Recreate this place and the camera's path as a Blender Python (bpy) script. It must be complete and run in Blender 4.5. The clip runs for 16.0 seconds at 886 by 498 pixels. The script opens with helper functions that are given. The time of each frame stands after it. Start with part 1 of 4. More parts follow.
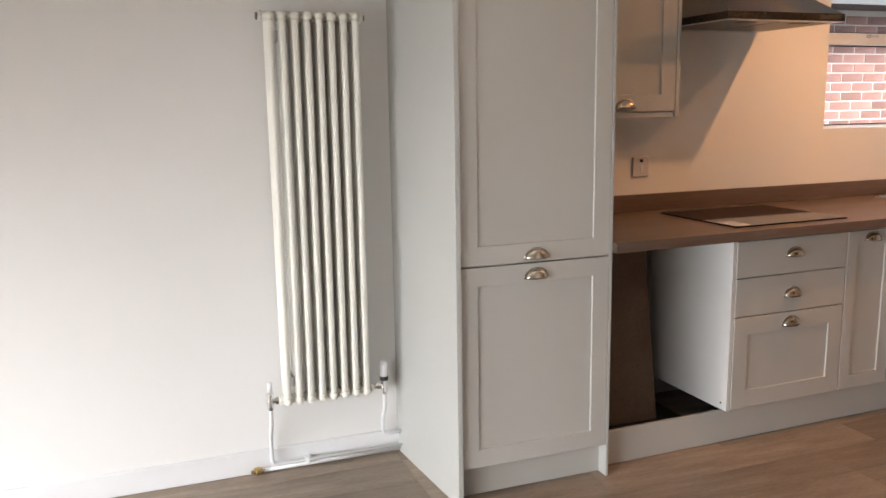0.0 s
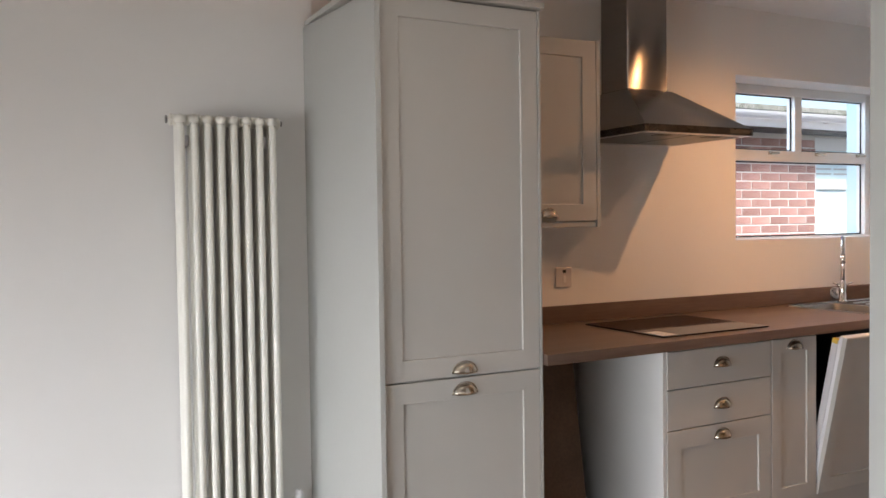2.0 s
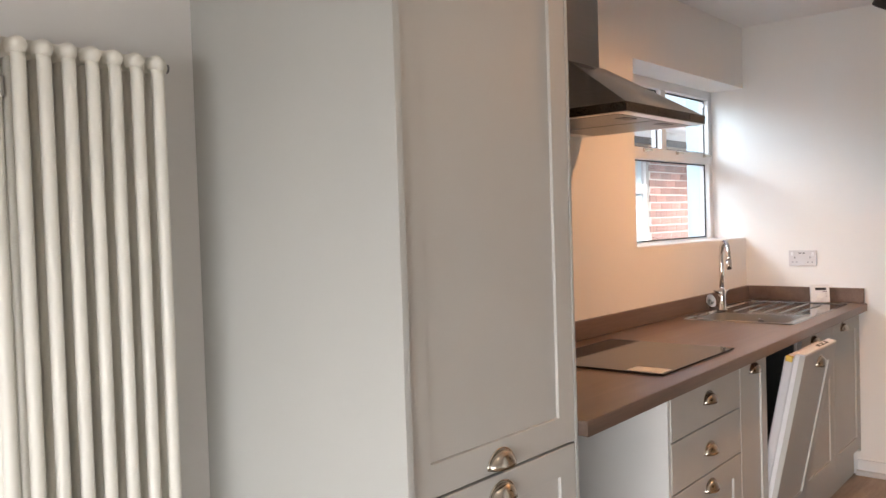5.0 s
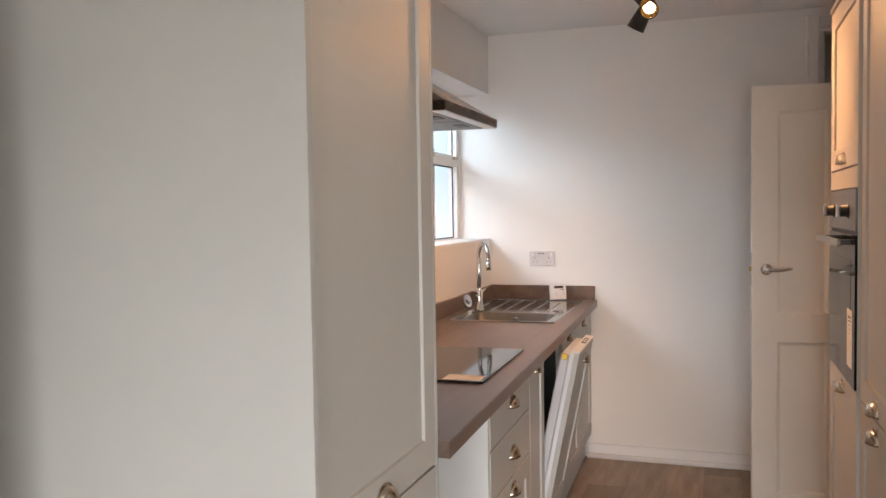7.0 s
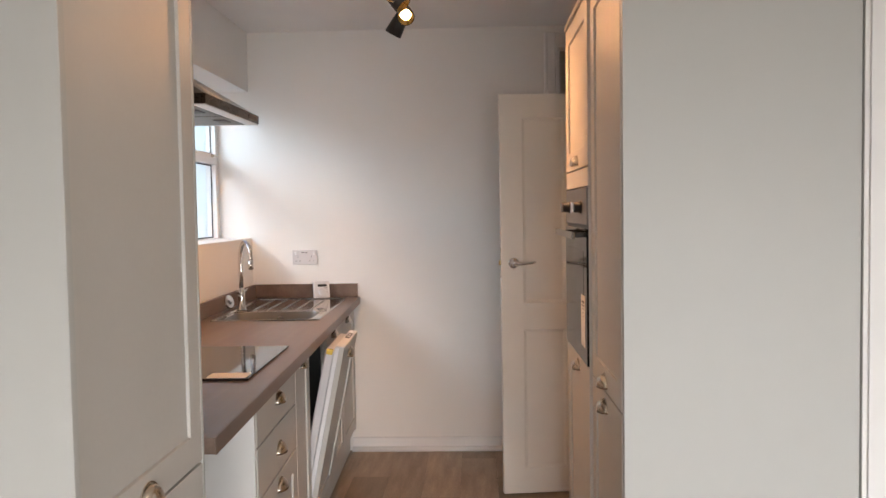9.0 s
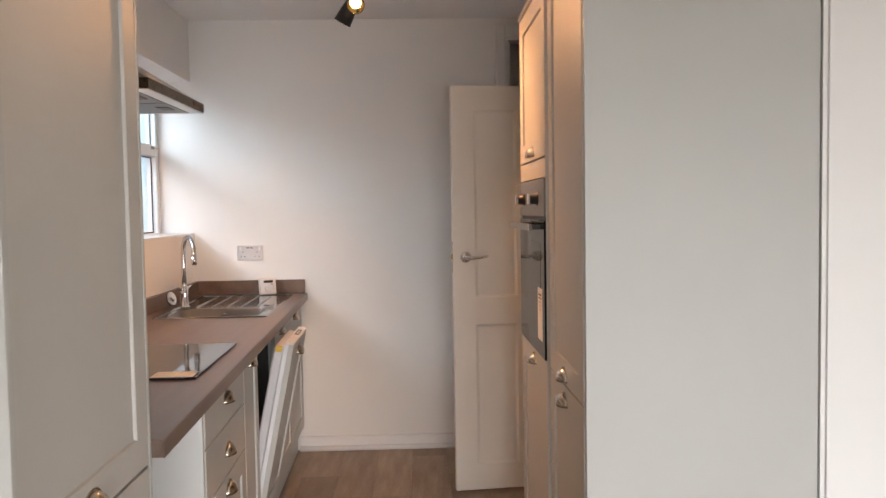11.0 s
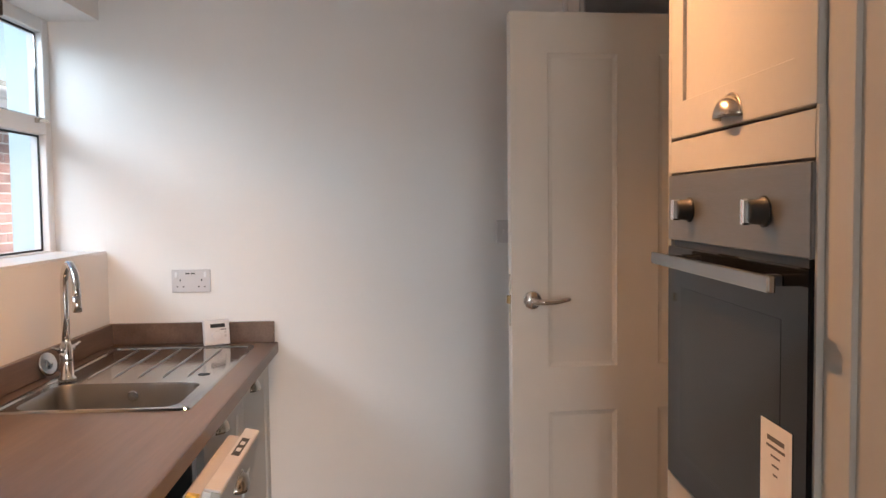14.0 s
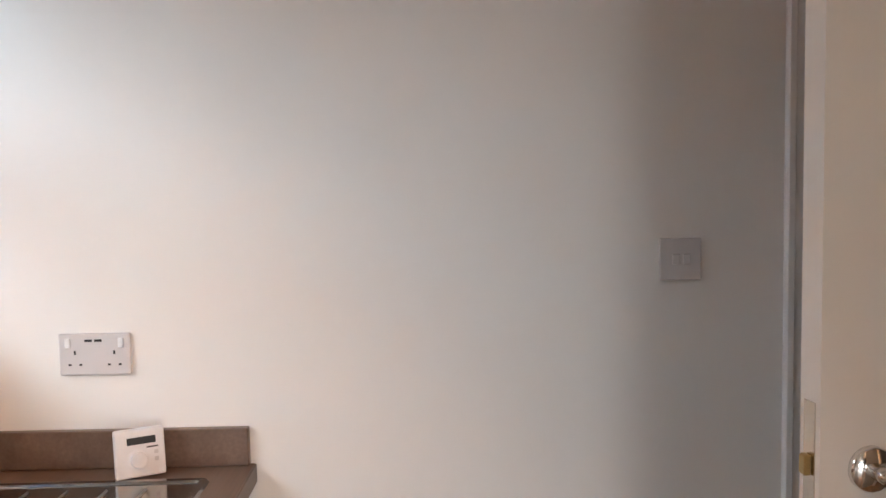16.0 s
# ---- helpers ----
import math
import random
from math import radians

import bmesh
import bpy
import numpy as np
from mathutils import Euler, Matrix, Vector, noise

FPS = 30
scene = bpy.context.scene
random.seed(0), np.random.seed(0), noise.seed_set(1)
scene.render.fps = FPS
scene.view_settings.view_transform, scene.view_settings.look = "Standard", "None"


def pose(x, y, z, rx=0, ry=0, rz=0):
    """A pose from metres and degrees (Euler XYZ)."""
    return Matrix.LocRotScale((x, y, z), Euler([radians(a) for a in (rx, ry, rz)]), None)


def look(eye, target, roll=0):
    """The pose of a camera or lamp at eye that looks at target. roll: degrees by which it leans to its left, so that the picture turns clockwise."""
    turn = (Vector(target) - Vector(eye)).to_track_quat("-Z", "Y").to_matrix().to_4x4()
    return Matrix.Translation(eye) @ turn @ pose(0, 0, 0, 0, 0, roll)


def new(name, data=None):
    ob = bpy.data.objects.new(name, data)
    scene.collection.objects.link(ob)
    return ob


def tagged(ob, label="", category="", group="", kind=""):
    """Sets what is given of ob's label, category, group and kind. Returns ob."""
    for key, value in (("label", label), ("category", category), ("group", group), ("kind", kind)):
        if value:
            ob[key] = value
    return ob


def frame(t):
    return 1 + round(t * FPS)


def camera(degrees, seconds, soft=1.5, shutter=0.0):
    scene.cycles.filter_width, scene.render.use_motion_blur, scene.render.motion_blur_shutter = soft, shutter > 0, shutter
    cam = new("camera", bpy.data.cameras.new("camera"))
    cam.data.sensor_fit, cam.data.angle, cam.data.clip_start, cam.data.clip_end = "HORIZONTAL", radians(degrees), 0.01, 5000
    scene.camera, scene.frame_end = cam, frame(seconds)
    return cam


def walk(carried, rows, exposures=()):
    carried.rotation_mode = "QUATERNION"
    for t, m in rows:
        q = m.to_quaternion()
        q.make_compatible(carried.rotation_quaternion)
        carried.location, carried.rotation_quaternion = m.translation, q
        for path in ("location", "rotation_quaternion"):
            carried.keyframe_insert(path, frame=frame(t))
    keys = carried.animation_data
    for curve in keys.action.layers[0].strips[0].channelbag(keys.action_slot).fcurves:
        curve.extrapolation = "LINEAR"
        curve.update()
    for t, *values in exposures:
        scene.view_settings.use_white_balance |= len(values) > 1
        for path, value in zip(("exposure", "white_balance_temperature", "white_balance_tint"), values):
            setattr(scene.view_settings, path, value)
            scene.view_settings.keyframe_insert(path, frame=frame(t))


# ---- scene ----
cam = camera(56.9, 16.0)
PATH = [
    (0, (0.315, 0.761, 1.428), (1.003, 2.606, 1.077), -0.9),
    (0.5, (0.305, 0.758, 1.424), (1.073, 2.596, 1.247), -1.0),
    (1, (0.327, 0.771, 1.441), (1.15, 2.591, 1.348), -0.7),
    (1.5, (0.32, 0.805, 1.414), (1.188, 2.605, 1.336), -0.7),
    (2, (0.331, 0.918, 1.387), (1.234, 2.701, 1.32), -0.8),
    (2.5, (0.314, 1.147, 1.414), (1.253, 2.911, 1.337), -0.7),
    (3, (0.223, 1.395, 1.407), (1.183, 3.148, 1.32), -0.5),
    (3.2, (0.182, 1.492, 1.426), (1.158, 3.235, 1.332), -0.4),
    (5.3, (0.23, 2.334, 1.407), (1.818, 3.548, 1.334), -1.6),
    (5.5, (0.232, 2.376, 1.417), (1.86, 3.534, 1.334), -1.3),
    (6, (0.318, 2.534, 1.421), (2.041, 3.548, 1.335), -1.3),
    (6.5, (0.291, 2.642, 1.438), (2.088, 3.515, 1.346), -1.1),
    (7, (0.208, 2.712, 1.436), (2.1, 3.354, 1.344), -0.9),
    (7.5, (0.167, 2.712, 1.442), (2.116, 3.153, 1.349), -1.0),
    (8, (0.149, 2.71, 1.439), (2.124, 3.011, 1.345), -1.0),
    (8.5, (0.129, 2.691, 1.43), (2.118, 2.876, 1.334), -1.0),
    (9, (0.153, 2.711, 1.414), (2.15, 2.785, 1.32), -0.9),
    (9.5, (0.167, 2.71, 1.418), (2.165, 2.718, 1.32), -0.9),
    (12, (0.393, 2.778, 1.383), (2.389, 2.701, 1.276), -0.9),
    (12.5, (0.711, 2.762, 1.399), (2.706, 2.682, 1.285), -0.9),
    (13, (1.069, 2.81, 1.413), (3.064, 2.73, 1.297), -0.9),
    (13.5, (1.424, 2.84, 1.416), (3.419, 2.763, 1.298), -0.9),
    (14, (1.818, 2.837, 1.437), (3.814, 2.78, 1.323), -0.7),
    (14.5, (2.158, 2.898, 1.447), (4.154, 2.858, 1.323), -1.0),
    (15, (2.499, 2.97, 1.467), (4.492, 2.916, 1.316), -1.0),
    (15.5, (2.9, 2.996, 1.466), (4.894, 2.953, 1.316), -1.0),
    (16, (3.259, 2.996, 1.474), (5.253, 2.983, 1.329), -1.1),
]
EXPOSURES = [(0, 1.0, 6650, 13), (0.6, 0.84, 6500, 13), (1.2, 0.69, 6250, 12), (2.4, 0.88, 6500, 13), (3.0, 0.97, 6600, 13), (5.4, 1.06, 6750, 14), (7.0, 0.91, 6800, 14), (9.0, 0.91, 6800, 14), (12.0, 0.92, 6800, 14), (13.0, 0.87, 6700, 13), (14.5, 0.89, 6600, 13), (16.0, 0.98, 6750, 14)]
walk(cam, [(t, look(eye, target, roll)) for t, eye, target, roll in PATH], EXPOSURES)

# ---- world, sun, large lights ----
world = bpy.data.worlds.new("overcast_sky")
scene.world = world
world.use_nodes = True
wn, wl = world.node_tree.nodes, world.node_tree.links
sky = wn.new("ShaderNodeTexSky")
sky.sky_type, sky.sun_disc = "NISHITA", False
sky.sun_elevation, sky.sun_rotation = radians(48), radians(186)
wl.new(sky.outputs["Color"], wn["Background"].inputs["Color"])
wn["Background"].inputs["Strength"].default_value = 0.15


def lamp(name, kind, m, energy, color, **more):
    data = bpy.data.lights.new(name, kind)
    data.energy, data.color = energy, color
    ob = new(name, data)
    ob.matrix_world = m
    if kind == "AREA":
        data.shape, data.size, data.size_y = "RECTANGLE", more["size"], more["size_y"]
        data.spread = radians(more.get("spread", 180))
    if kind == "SPOT":
        data.spot_size, data.spot_blend = radians(more["cone"]), more["blend"]
        data.shadow_soft_size = more["soft"]
    if kind == "SUN":
        data.angle = radians(more["angle"])
    return ob


WARM = (1.0, 0.485, 0.20)
lamp("sun", "SUN", look((-1, -6, 12), (0, 4, 1)), 5.0, (1.0, 0.96, 0.9), angle=25)
# daylight: an assumed, unseen dining room opening, and the kitchen window
lamp("assumed_daylight", "AREA", look((-2.50, 1.30, 0.82), (-0.2, 1.75, -1.38)), 95, (0.935, 0.98, 0.995), size=3.3, size_y=1.4, spread=128)
lamp("window_daylight", "AREA", look((2.70, 5.90, 3.00), (4.60, 3.80, 1.30)), 67, (0.68, 0.87, 1.0), size=2.6, size_y=1.3)
# the warm bulbs of the spotlight bar
BAR_Y, BAR_Z = 3.04, 2.28
SPOTS = (((3.45, 3.04, 2.28), (3.50, 3.9, 0.55), 23, 132, 1.0), ((3.60, 3.00, 2.28), (3.46, 2.3, 1.55), 39, 80, 0.9),
         ((3.80, 2.995, 2.275), (1.2, 2.72, 0.85), 15, 110, 0.7), ((3.86, 3.05, 2.225), (4.25, 3.90, 0.8), 10, 96, 0.9))
for place, aim, watts, cone, blend in SPOTS:
    lamp("spot_bulb", "SPOT", look(Vector(place) + (Vector(aim) - Vector(place)).normalized() * 0.024, aim), watts, WARM, cone=cone, blend=blend, soft=0.014)

# ---- materials ----


def material(name, base, rough=0.6, metal=0.0, dark=None, scale=8.0, stretch=(1, 1, 1), grain=0.0, grain_scale=60.0, bump=0.0, piece=0.0, detail=6.0, coat=0.0):
    """A Principled surface: two colours mixed by coarse noise, fine grain in roughness and bump, piece-to-piece variation."""
    m = bpy.data.materials.new(name)
    m.use_nodes = True
    n, l = m.node_tree.nodes, m.node_tree.links
    b = n["Principled BSDF"]
    b.inputs["Metallic"].default_value = metal
    b.inputs["Coat Weight"].default_value = coat
    tc = n.new("ShaderNodeTexCoord")
    mp = n.new("ShaderNodeMapping")
    mp.inputs["Scale"].default_value = stretch
    l.new(tc.outputs["Object"], mp.inputs["Vector"])
    big = n.new("ShaderNodeTexNoise")
    big.inputs["Scale"].default_value, big.inputs["Detail"].default_value = scale, detail
    l.new(mp.outputs["Vector"], big.inputs["Vector"])
    fine = n.new("ShaderNodeTexNoise")
    fine.inputs["Scale"].default_value, fine.inputs["Detail"].default_value = grain_scale, 4
    l.new(mp.outputs["Vector"], fine.inputs["Vector"])
    ramp = n.new("ShaderNodeValToRGB")
    ramp.color_ramp.elements[0].position, ramp.color_ramp.elements[1].position = 0.32, 0.68
    d = dark or tuple(c * 0.93 for c in base)
    ramp.color_ramp.elements[0].color, ramp.color_ramp.elements[1].color = (*d, 1), (*base, 1)
    l.new(big.outputs["Fac"], ramp.inputs["Fac"])
    color = ramp.outputs["Color"]
    if grain:
        mx = n.new("ShaderNodeMix")
        mx.data_type, mx.blend_type = "RGBA", "OVERLAY"
        mx.inputs["Factor"].default_value = grain
        l.new(color, mx.inputs["A"])
        l.new(fine.outputs["Fac"], mx.inputs["B"])
        color = mx.outputs["Result"]
    if piece:
        info = n.new("ShaderNodeObjectInfo")
        rng = n.new("ShaderNodeMapRange")
        rng.inputs["To Min"].default_value, rng.inputs["To Max"].default_value = 1 - piece, 1 + piece
        l.new(info.outputs["Random"], rng.inputs["Value"])
        hsv = n.new("ShaderNodeHueSaturation")
        l.new(rng.outputs["Result"], hsv.inputs["Value"])
        l.new(color, hsv.inputs["Color"])
        color = hsv.outputs["Color"]
    l.new(color, b.inputs["Base Color"])
    rr = n.new("ShaderNodeMapRange")
    rr.inputs["To Min"].default_value, rr.inputs["To Max"].default_value = rough * 0.8, min(rough * 1.2, 1)
    l.new(fine.outputs["Fac"], rr.inputs["Value"])
    l.new(rr.outputs["Result"], b.inputs["Roughness"])
    if bump:
        bp = n.new("ShaderNodeBump")
        bp.inputs["Strength"].default_value, bp.inputs["Distance"].default_value = bump, 0.002
        l.new(fine.outputs["Fac"], bp.inputs["Height"])
        l.new(bp.outputs["Normal"], b.inputs["Normal"])
    return m


def glass(name, tint=(1, 1, 1), rough=0.0):
    m = bpy.data.materials.new(name)
    m.use_nodes = True
    b = m.node_tree.nodes["Principled BSDF"]
    b.inputs["Base Color"].default_value = (*tint, 1)
    b.inputs["Transmission Weight"].default_value = 1.0
    b.inputs["Roughness"].default_value, b.inputs["IOR"].default_value = rough, 1.45
    return m


def glow(name, color, strength):
    m = bpy.data.materials.new(name)
    m.use_nodes = True
    b = m.node_tree.nodes["Principled BSDF"]
    b.inputs["Base Color"].default_value = (*color, 1)
    b.inputs["Emission Color"].default_value, b.inputs["Emission Strength"].default_value = (*color, 1), strength
    return m


M_WALL = material("wall_paint", (0.80, 0.79, 0.775), 0.75, scale=1.2, dark=(0.77, 0.76, 0.745), grain_scale=140, bump=0.12)
M_CEIL = material("ceiling_paint", (0.80, 0.80, 0.80), 0.85, scale=1.5, grain_scale=120, bump=0.1)
M_TRIM = material("white_gloss_paint", (0.80, 0.80, 0.81), 0.37, scale=4, grain_scale=30, bump=0.05)
M_DOOR = material("satin_door_paint", (0.82, 0.79, 0.74), 0.4, scale=2, grain_scale=25, bump=0.08)
M_UNIT = material("grey_shaker_paint", (0.50, 0.485, 0.455), 0.5, scale=2.5, dark=(0.485, 0.47, 0.44), grain_scale=90, bump=0.05)
M_PANEL = material("grey_end_panel", (0.46, 0.462, 0.44), 0.5, scale=1.6, dark=(0.445, 0.447, 0.425), grain_scale=70, bump=0.04)
M_CARCASS = material("white_carcass_board", (0.72, 0.71, 0.69), 0.45, scale=3, grain_scale=60)
M_WORKTOP = material("brown_wood_laminate", (0.18, 0.125, 0.098), 0.28, dark=(0.115, 0.074, 0.055), scale=3.0, stretch=(0.3, 4, 4), grain=0.32, grain_scale=30, detail=4.0)
M_WORKTOP.node_tree.nodes["Map Range"].inputs["To Min"].default_value = 0.295
M_WORKTOP.node_tree.nodes["Map Range"].inputs["To Max"].default_value = 0.36
M_PLANK = material("oak_laminate", (0.325, 0.255, 0.195), 0.45, dark=(0.20, 0.152, 0.115), scale=2.2, stretch=(1.2, 9, 9), grain=0.5, grain_scale=28, bump=0.08, piece=0.24)
M_JOINT = material("floor_joint", (0.06, 0.05, 0.04), 0.8, scale=5)
M_NICKEL = material("brushed_nickel", (0.62, 0.56, 0.48), 0.22, metal=1.0, scale=20, grain_scale=150)
M_CHROME = material("chrome", (0.78, 0.78, 0.78), 0.08, metal=1.0, scale=12, grain_scale=80)
M_STEEL = material("brushed_steel", (0.34, 0.32, 0.30), 0.17, metal=1.0, scale=3, stretch=(1, 1, 30), grain_scale=30)
M_STEEL.node_tree.nodes["Principled BSDF"].inputs["Anisotropic"].default_value = 1.0
M_STEEL.node_tree.nodes["Principled BSDF"].inputs["Anisotropic Rotation"].default_value = 0.25
tangent = M_STEEL.node_tree.nodes.new("ShaderNodeTangent")
tangent.direction_type, tangent.axis = "RADIAL", "Z"
M_STEEL.node_tree.links.new(tangent.outputs["Tangent"], M_STEEL.node_tree.nodes["Principled BSDF"].inputs["Tangent"])
M_SINK = material("satin_steel", (0.40, 0.395, 0.38), 0.11, metal=1.0, scale=5, stretch=(1, 12, 1), grain_scale=40)
M_BOWL = material("brushed_bowl_steel", (0.30, 0.30, 0.295), 0.36, metal=1.0, scale=6, grain_scale=60)
M_OVEN = material("dark_steel", (0.19, 0.188, 0.186), 0.38, metal=0.6, scale=4, stretch=(1, 1, 14), grain_scale=40)
M_FILTER = material("dull_hood_steel", (0.11, 0.112, 0.11), 0.37, metal=1.0, scale=6, grain_scale=120)
M_LIP = material("bright_sheet_steel", (0.62, 0.62, 0.61), 0.30, metal=1.0, scale=6, grain_scale=90)
M_BLACKGLASS = material("black_glass", (0.010, 0.010, 0.011), 0.05, scale=3)
M_BLACKGLASS.node_tree.nodes["Principled BSDF"].inputs["Specular IOR Level"].default_value = 0.15
M_OVENGLASS = material("smoked_oven_window", (0.022, 0.025, 0.025), 0.07, scale=3)
M_HOB = material("hob_glass", (0.012, 0.010, 0.010), 0.05, scale=3)
M_HOB.node_tree.nodes["Principled BSDF"].inputs["Specular IOR Level"].default_value = 0.3
M_RIM = material("shaded_rim_steel", (0.075, 0.07, 0.066), 0.28, metal=1.0, scale=6, grain_scale=120)
M_OVENGLASS.node_tree.nodes["Principled BSDF"].inputs["Specular IOR Level"].default_value = 0.13
# base colour holds the warm reflection on the dishwasher door corner
M_GLINT = material("gold_glint", (0.72, 0.48, 0.09), 0.25, scale=20)
M_BLACK = material("black_plastic", (0.018, 0.018, 0.018), 0.45, scale=10)
M_DARK = material("near_black", (0.03, 0.026, 0.024), 0.9, scale=6)
M_BROWN = material("brown_hardboard", (0.20, 0.125, 0.08), 0.8, dark=(0.15, 0.09, 0.055), scale=5, grain_scale=80, grain=0.3)
M_RAD = material("cream_radiator_enamel", (0.82, 0.80, 0.73), 0.42, scale=2, grain_scale=8)
M_PLASTIC = material("white_plastic", (0.78, 0.77, 0.78), 0.37, scale=10, grain_scale=100)
M_SWITCH = material("grey_white_plastic", (0.62, 0.60, 0.61), 0.37, scale=10, grain_scale=100)
M_UPVC = material("white_window_plastic", (0.80, 0.80, 0.80), 0.37, scale=3)
M_RUBBER = material("black_gasket", (0.02, 0.02, 0.022), 0.7, scale=20)
M_PAPER = material("white_paper", (0.82, 0.80, 0.78), 0.8, scale=20)
M_INK = material("grey_print", (0.14, 0.13, 0.13), 0.8, scale=30)
M_BRASS = material("dull_brass", (0.45, 0.33, 0.15), 0.35, metal=1.0, scale=30)
M_BRICK = material("red_brick", (0.42, 0.235, 0.20), 0.9, dark=(0.29, 0.145, 0.12), scale=9, grain=0.5, grain_scale=60, bump=0.5, piece=0.28)
M_MORTAR = material("pale_mortar", (0.68, 0.65, 0.60), 0.95, scale=12, grain_scale=80, bump=0.4)
M_CLAD = material("pale_cladding", (0.66, 0.82, 0.86), 0.5, scale=2, grain_scale=40)
M_CLAD.node_tree.nodes["Principled BSDF"].inputs["Specular IOR Level"].default_value = 0.2
M_VENT = material("grey_vent", (0.42, 0.45, 0.45), 0.6, scale=8)
M_MOSS = material("mossy_felt", (0.30, 0.30, 0.27), 0.9, dark=(0.10, 0.11, 0.08), scale=14, grain=0.5, grain_scale=70, bump=0.5)
M_SOFFIT = material("shadowed_soffit", (0.10, 0.10, 0.11), 0.8, dark=(0.06, 0.06, 0.065), scale=6, grain_scale=50, bump=0.4)
M_GROUND = material("asphalt", (0.055, 0.053, 0.05), 0.95, scale=5, grain_scale=90, bump=0.5)
M_GLASS = glass("window_glass")
M_GOLD = material("gold_reflector", (0.85, 0.58, 0.20), 0.22, metal=1.0, scale=30)
M_BULB = glow("lit_bulb", (1.0, 0.70, 0.36), 45.0)
M_LAMP = glow("lit_opal_shade", (1.0, 0.93, 0.82), 1.1)

# ---- mesh helpers ----
ORIGIN = {}


def thing(name, at, label="", category="", group="", kind=""):
    ob = new(name)
    ob.empty_display_size = 0.05
    ob.location = at
    ORIGIN[ob.name] = Vector(at)
    return tagged(ob, label, category, group, kind)


def finish(name, bm, mat, smooth=False):
    me = bpy.data.meshes.new(name)
    bmesh.ops.recalc_face_normals(bm, faces=bm.faces)
    bm.to_mesh(me)
    bm.free()
    me.materials.append(mat)
    if smooth:
        for p in me.polygons:
            p.use_smooth = True
    return me


def part(name, bm, mat, parent, label="", smooth=False):
    """One mesh, modelled in world coordinates, under a thing or a part."""
    o = ORIGIN[parent.name]
    bmesh.ops.translate(bm, verts=bm.verts, vec=-o)
    ob = new(name, finish(name, bm, mat, smooth))
    ob.parent = parent
    ORIGIN[ob.name] = o
    return tagged(ob, label)


def solo(name, bm, mat, label="", category="", kind="", group="", smooth=False):
    """One mesh that is a thing of its own, with its origin at the middle of its base."""
    lo = [min(v.co[i] for v in bm.verts) for i in range(3)]
    hi = [max(v.co[i] for v in bm.verts) for i in range(3)]
    at = Vector(((lo[0] + hi[0]) / 2, (lo[1] + hi[1]) / 2, lo[2]))
    bmesh.ops.translate(bm, verts=bm.verts, vec=-at)
    ob = new(name, finish(name, bm, mat, smooth))
    ob.location = at
    ORIGIN[ob.name] = at
    return tagged(ob, label, category, group, kind)


def box(bm, x0, x1, y0, y1, z0, z1, bevel=0.0, seg=1):
    r = bmesh.ops.create_cube(bm, size=1.0, matrix=Matrix.LocRotScale(((x0 + x1) / 2, (y0 + y1) / 2, (z0 + z1) / 2), None, (abs(x1 - x0), abs(y1 - y0), abs(z1 - z0))))
    if bevel:
        edges = list({e for v in r["verts"] for e in v.link_edges})
        bmesh.ops.bevel(bm, geom=edges, offset=bevel, segments=seg, affect="EDGES", profile=0.5)
    return bm


def cuboid(*a, **k):
    return box(bmesh.new(), *a, **k)


def tube(bm, points, radius, sides=12, radii=None, caps=True):
    """A round bar along the points."""
    pts = [Vector(p) for p in points]
    rings = []
    up = Vector((0.137, 0.291, 0.947)).normalized()
    for i, p in enumerate(pts):
        d = (pts[min(i + 1, len(pts) - 1)] - pts[max(i - 1, 0)]).normalized()
        a = d.cross(up)
        a = a.normalized() if a.length > 1e-4 else d.orthogonal().normalized()
        b = d.cross(a)
        r = radii[i] if radii else radius
        rings.append([bm.verts.new(p + r * (a * math.cos(s * math.tau / sides) + b * math.sin(s * math.tau / sides))) for s in range(sides)])
    for q, w in zip(rings, rings[1:]):
        for s in range(sides):
            bm.faces.new((q[s], q[(s + 1) % sides], w[(s + 1) % sides], w[s]))
    if caps:
        bm.faces.new(rings[0][::-1])
        bm.faces.new(rings[-1])
    return bm


def lathe(bm, at, axis, profile, sides=20):
    """A turned shape: profile of (distance along the axis, radius)."""
    at, axis = Vector(at), Vector(axis).normalized()
    u = axis.orthogonal().normalized()
    w = axis.cross(u)
    turns = [(math.cos(2 * math.pi * i / sides), math.sin(2 * math.pi * i / sides)) for i in range(sides)]
    loft(bm, [[at + axis * d + (u * c + w * k) * max(r, 0.0004) for c, k in turns] for d, r in profile], True, True)
    return bm


def shift(bm, m):
    bmesh.ops.transform(bm, matrix=m, verts=bm.verts)
    return bm


def rounded(x0, x1, y0, y1, r, n=6):
    pts = []
    for cx0, cy0, a0 in ((x1 - r, y1 - r, 0), (x0 + r, y1 - r, 90), (x0 + r, y0 + r, 180), (x1 - r, y0 + r, 270)):
        for i in range(n + 1):
            a = radians(a0 + 90 * i / n)
            pts.append((cx0 + r * math.cos(a), cy0 + r * math.sin(a)))
    return pts


def loft(bm, rings, cap_last=True, cap_first=False):
    made = [[bm.verts.new(p) for p in ring] for ring in rings]
    n = len(made[0])
    for q, w in zip(made, made[1:]):
        for i in range(n):
            bm.faces.new((q[i], q[(i + 1) % n], w[(i + 1) % n], w[i]))
    if cap_last:
        bm.faces.new(made[-1])
    if cap_first:
        bm.faces.new(made[0][::-1])
    return made


FACE_SOUTH = Matrix(((1, 0, 0, 0), (0, 1, 0, 0), (0, 0, 1, 0), (0, 0, 0, 1)))
FACE_NORTH = Matrix(((-1, 0, 0, 0), (0, -1, 0, 0), (0, 0, 1, 0), (0, 0, 0, 1)))


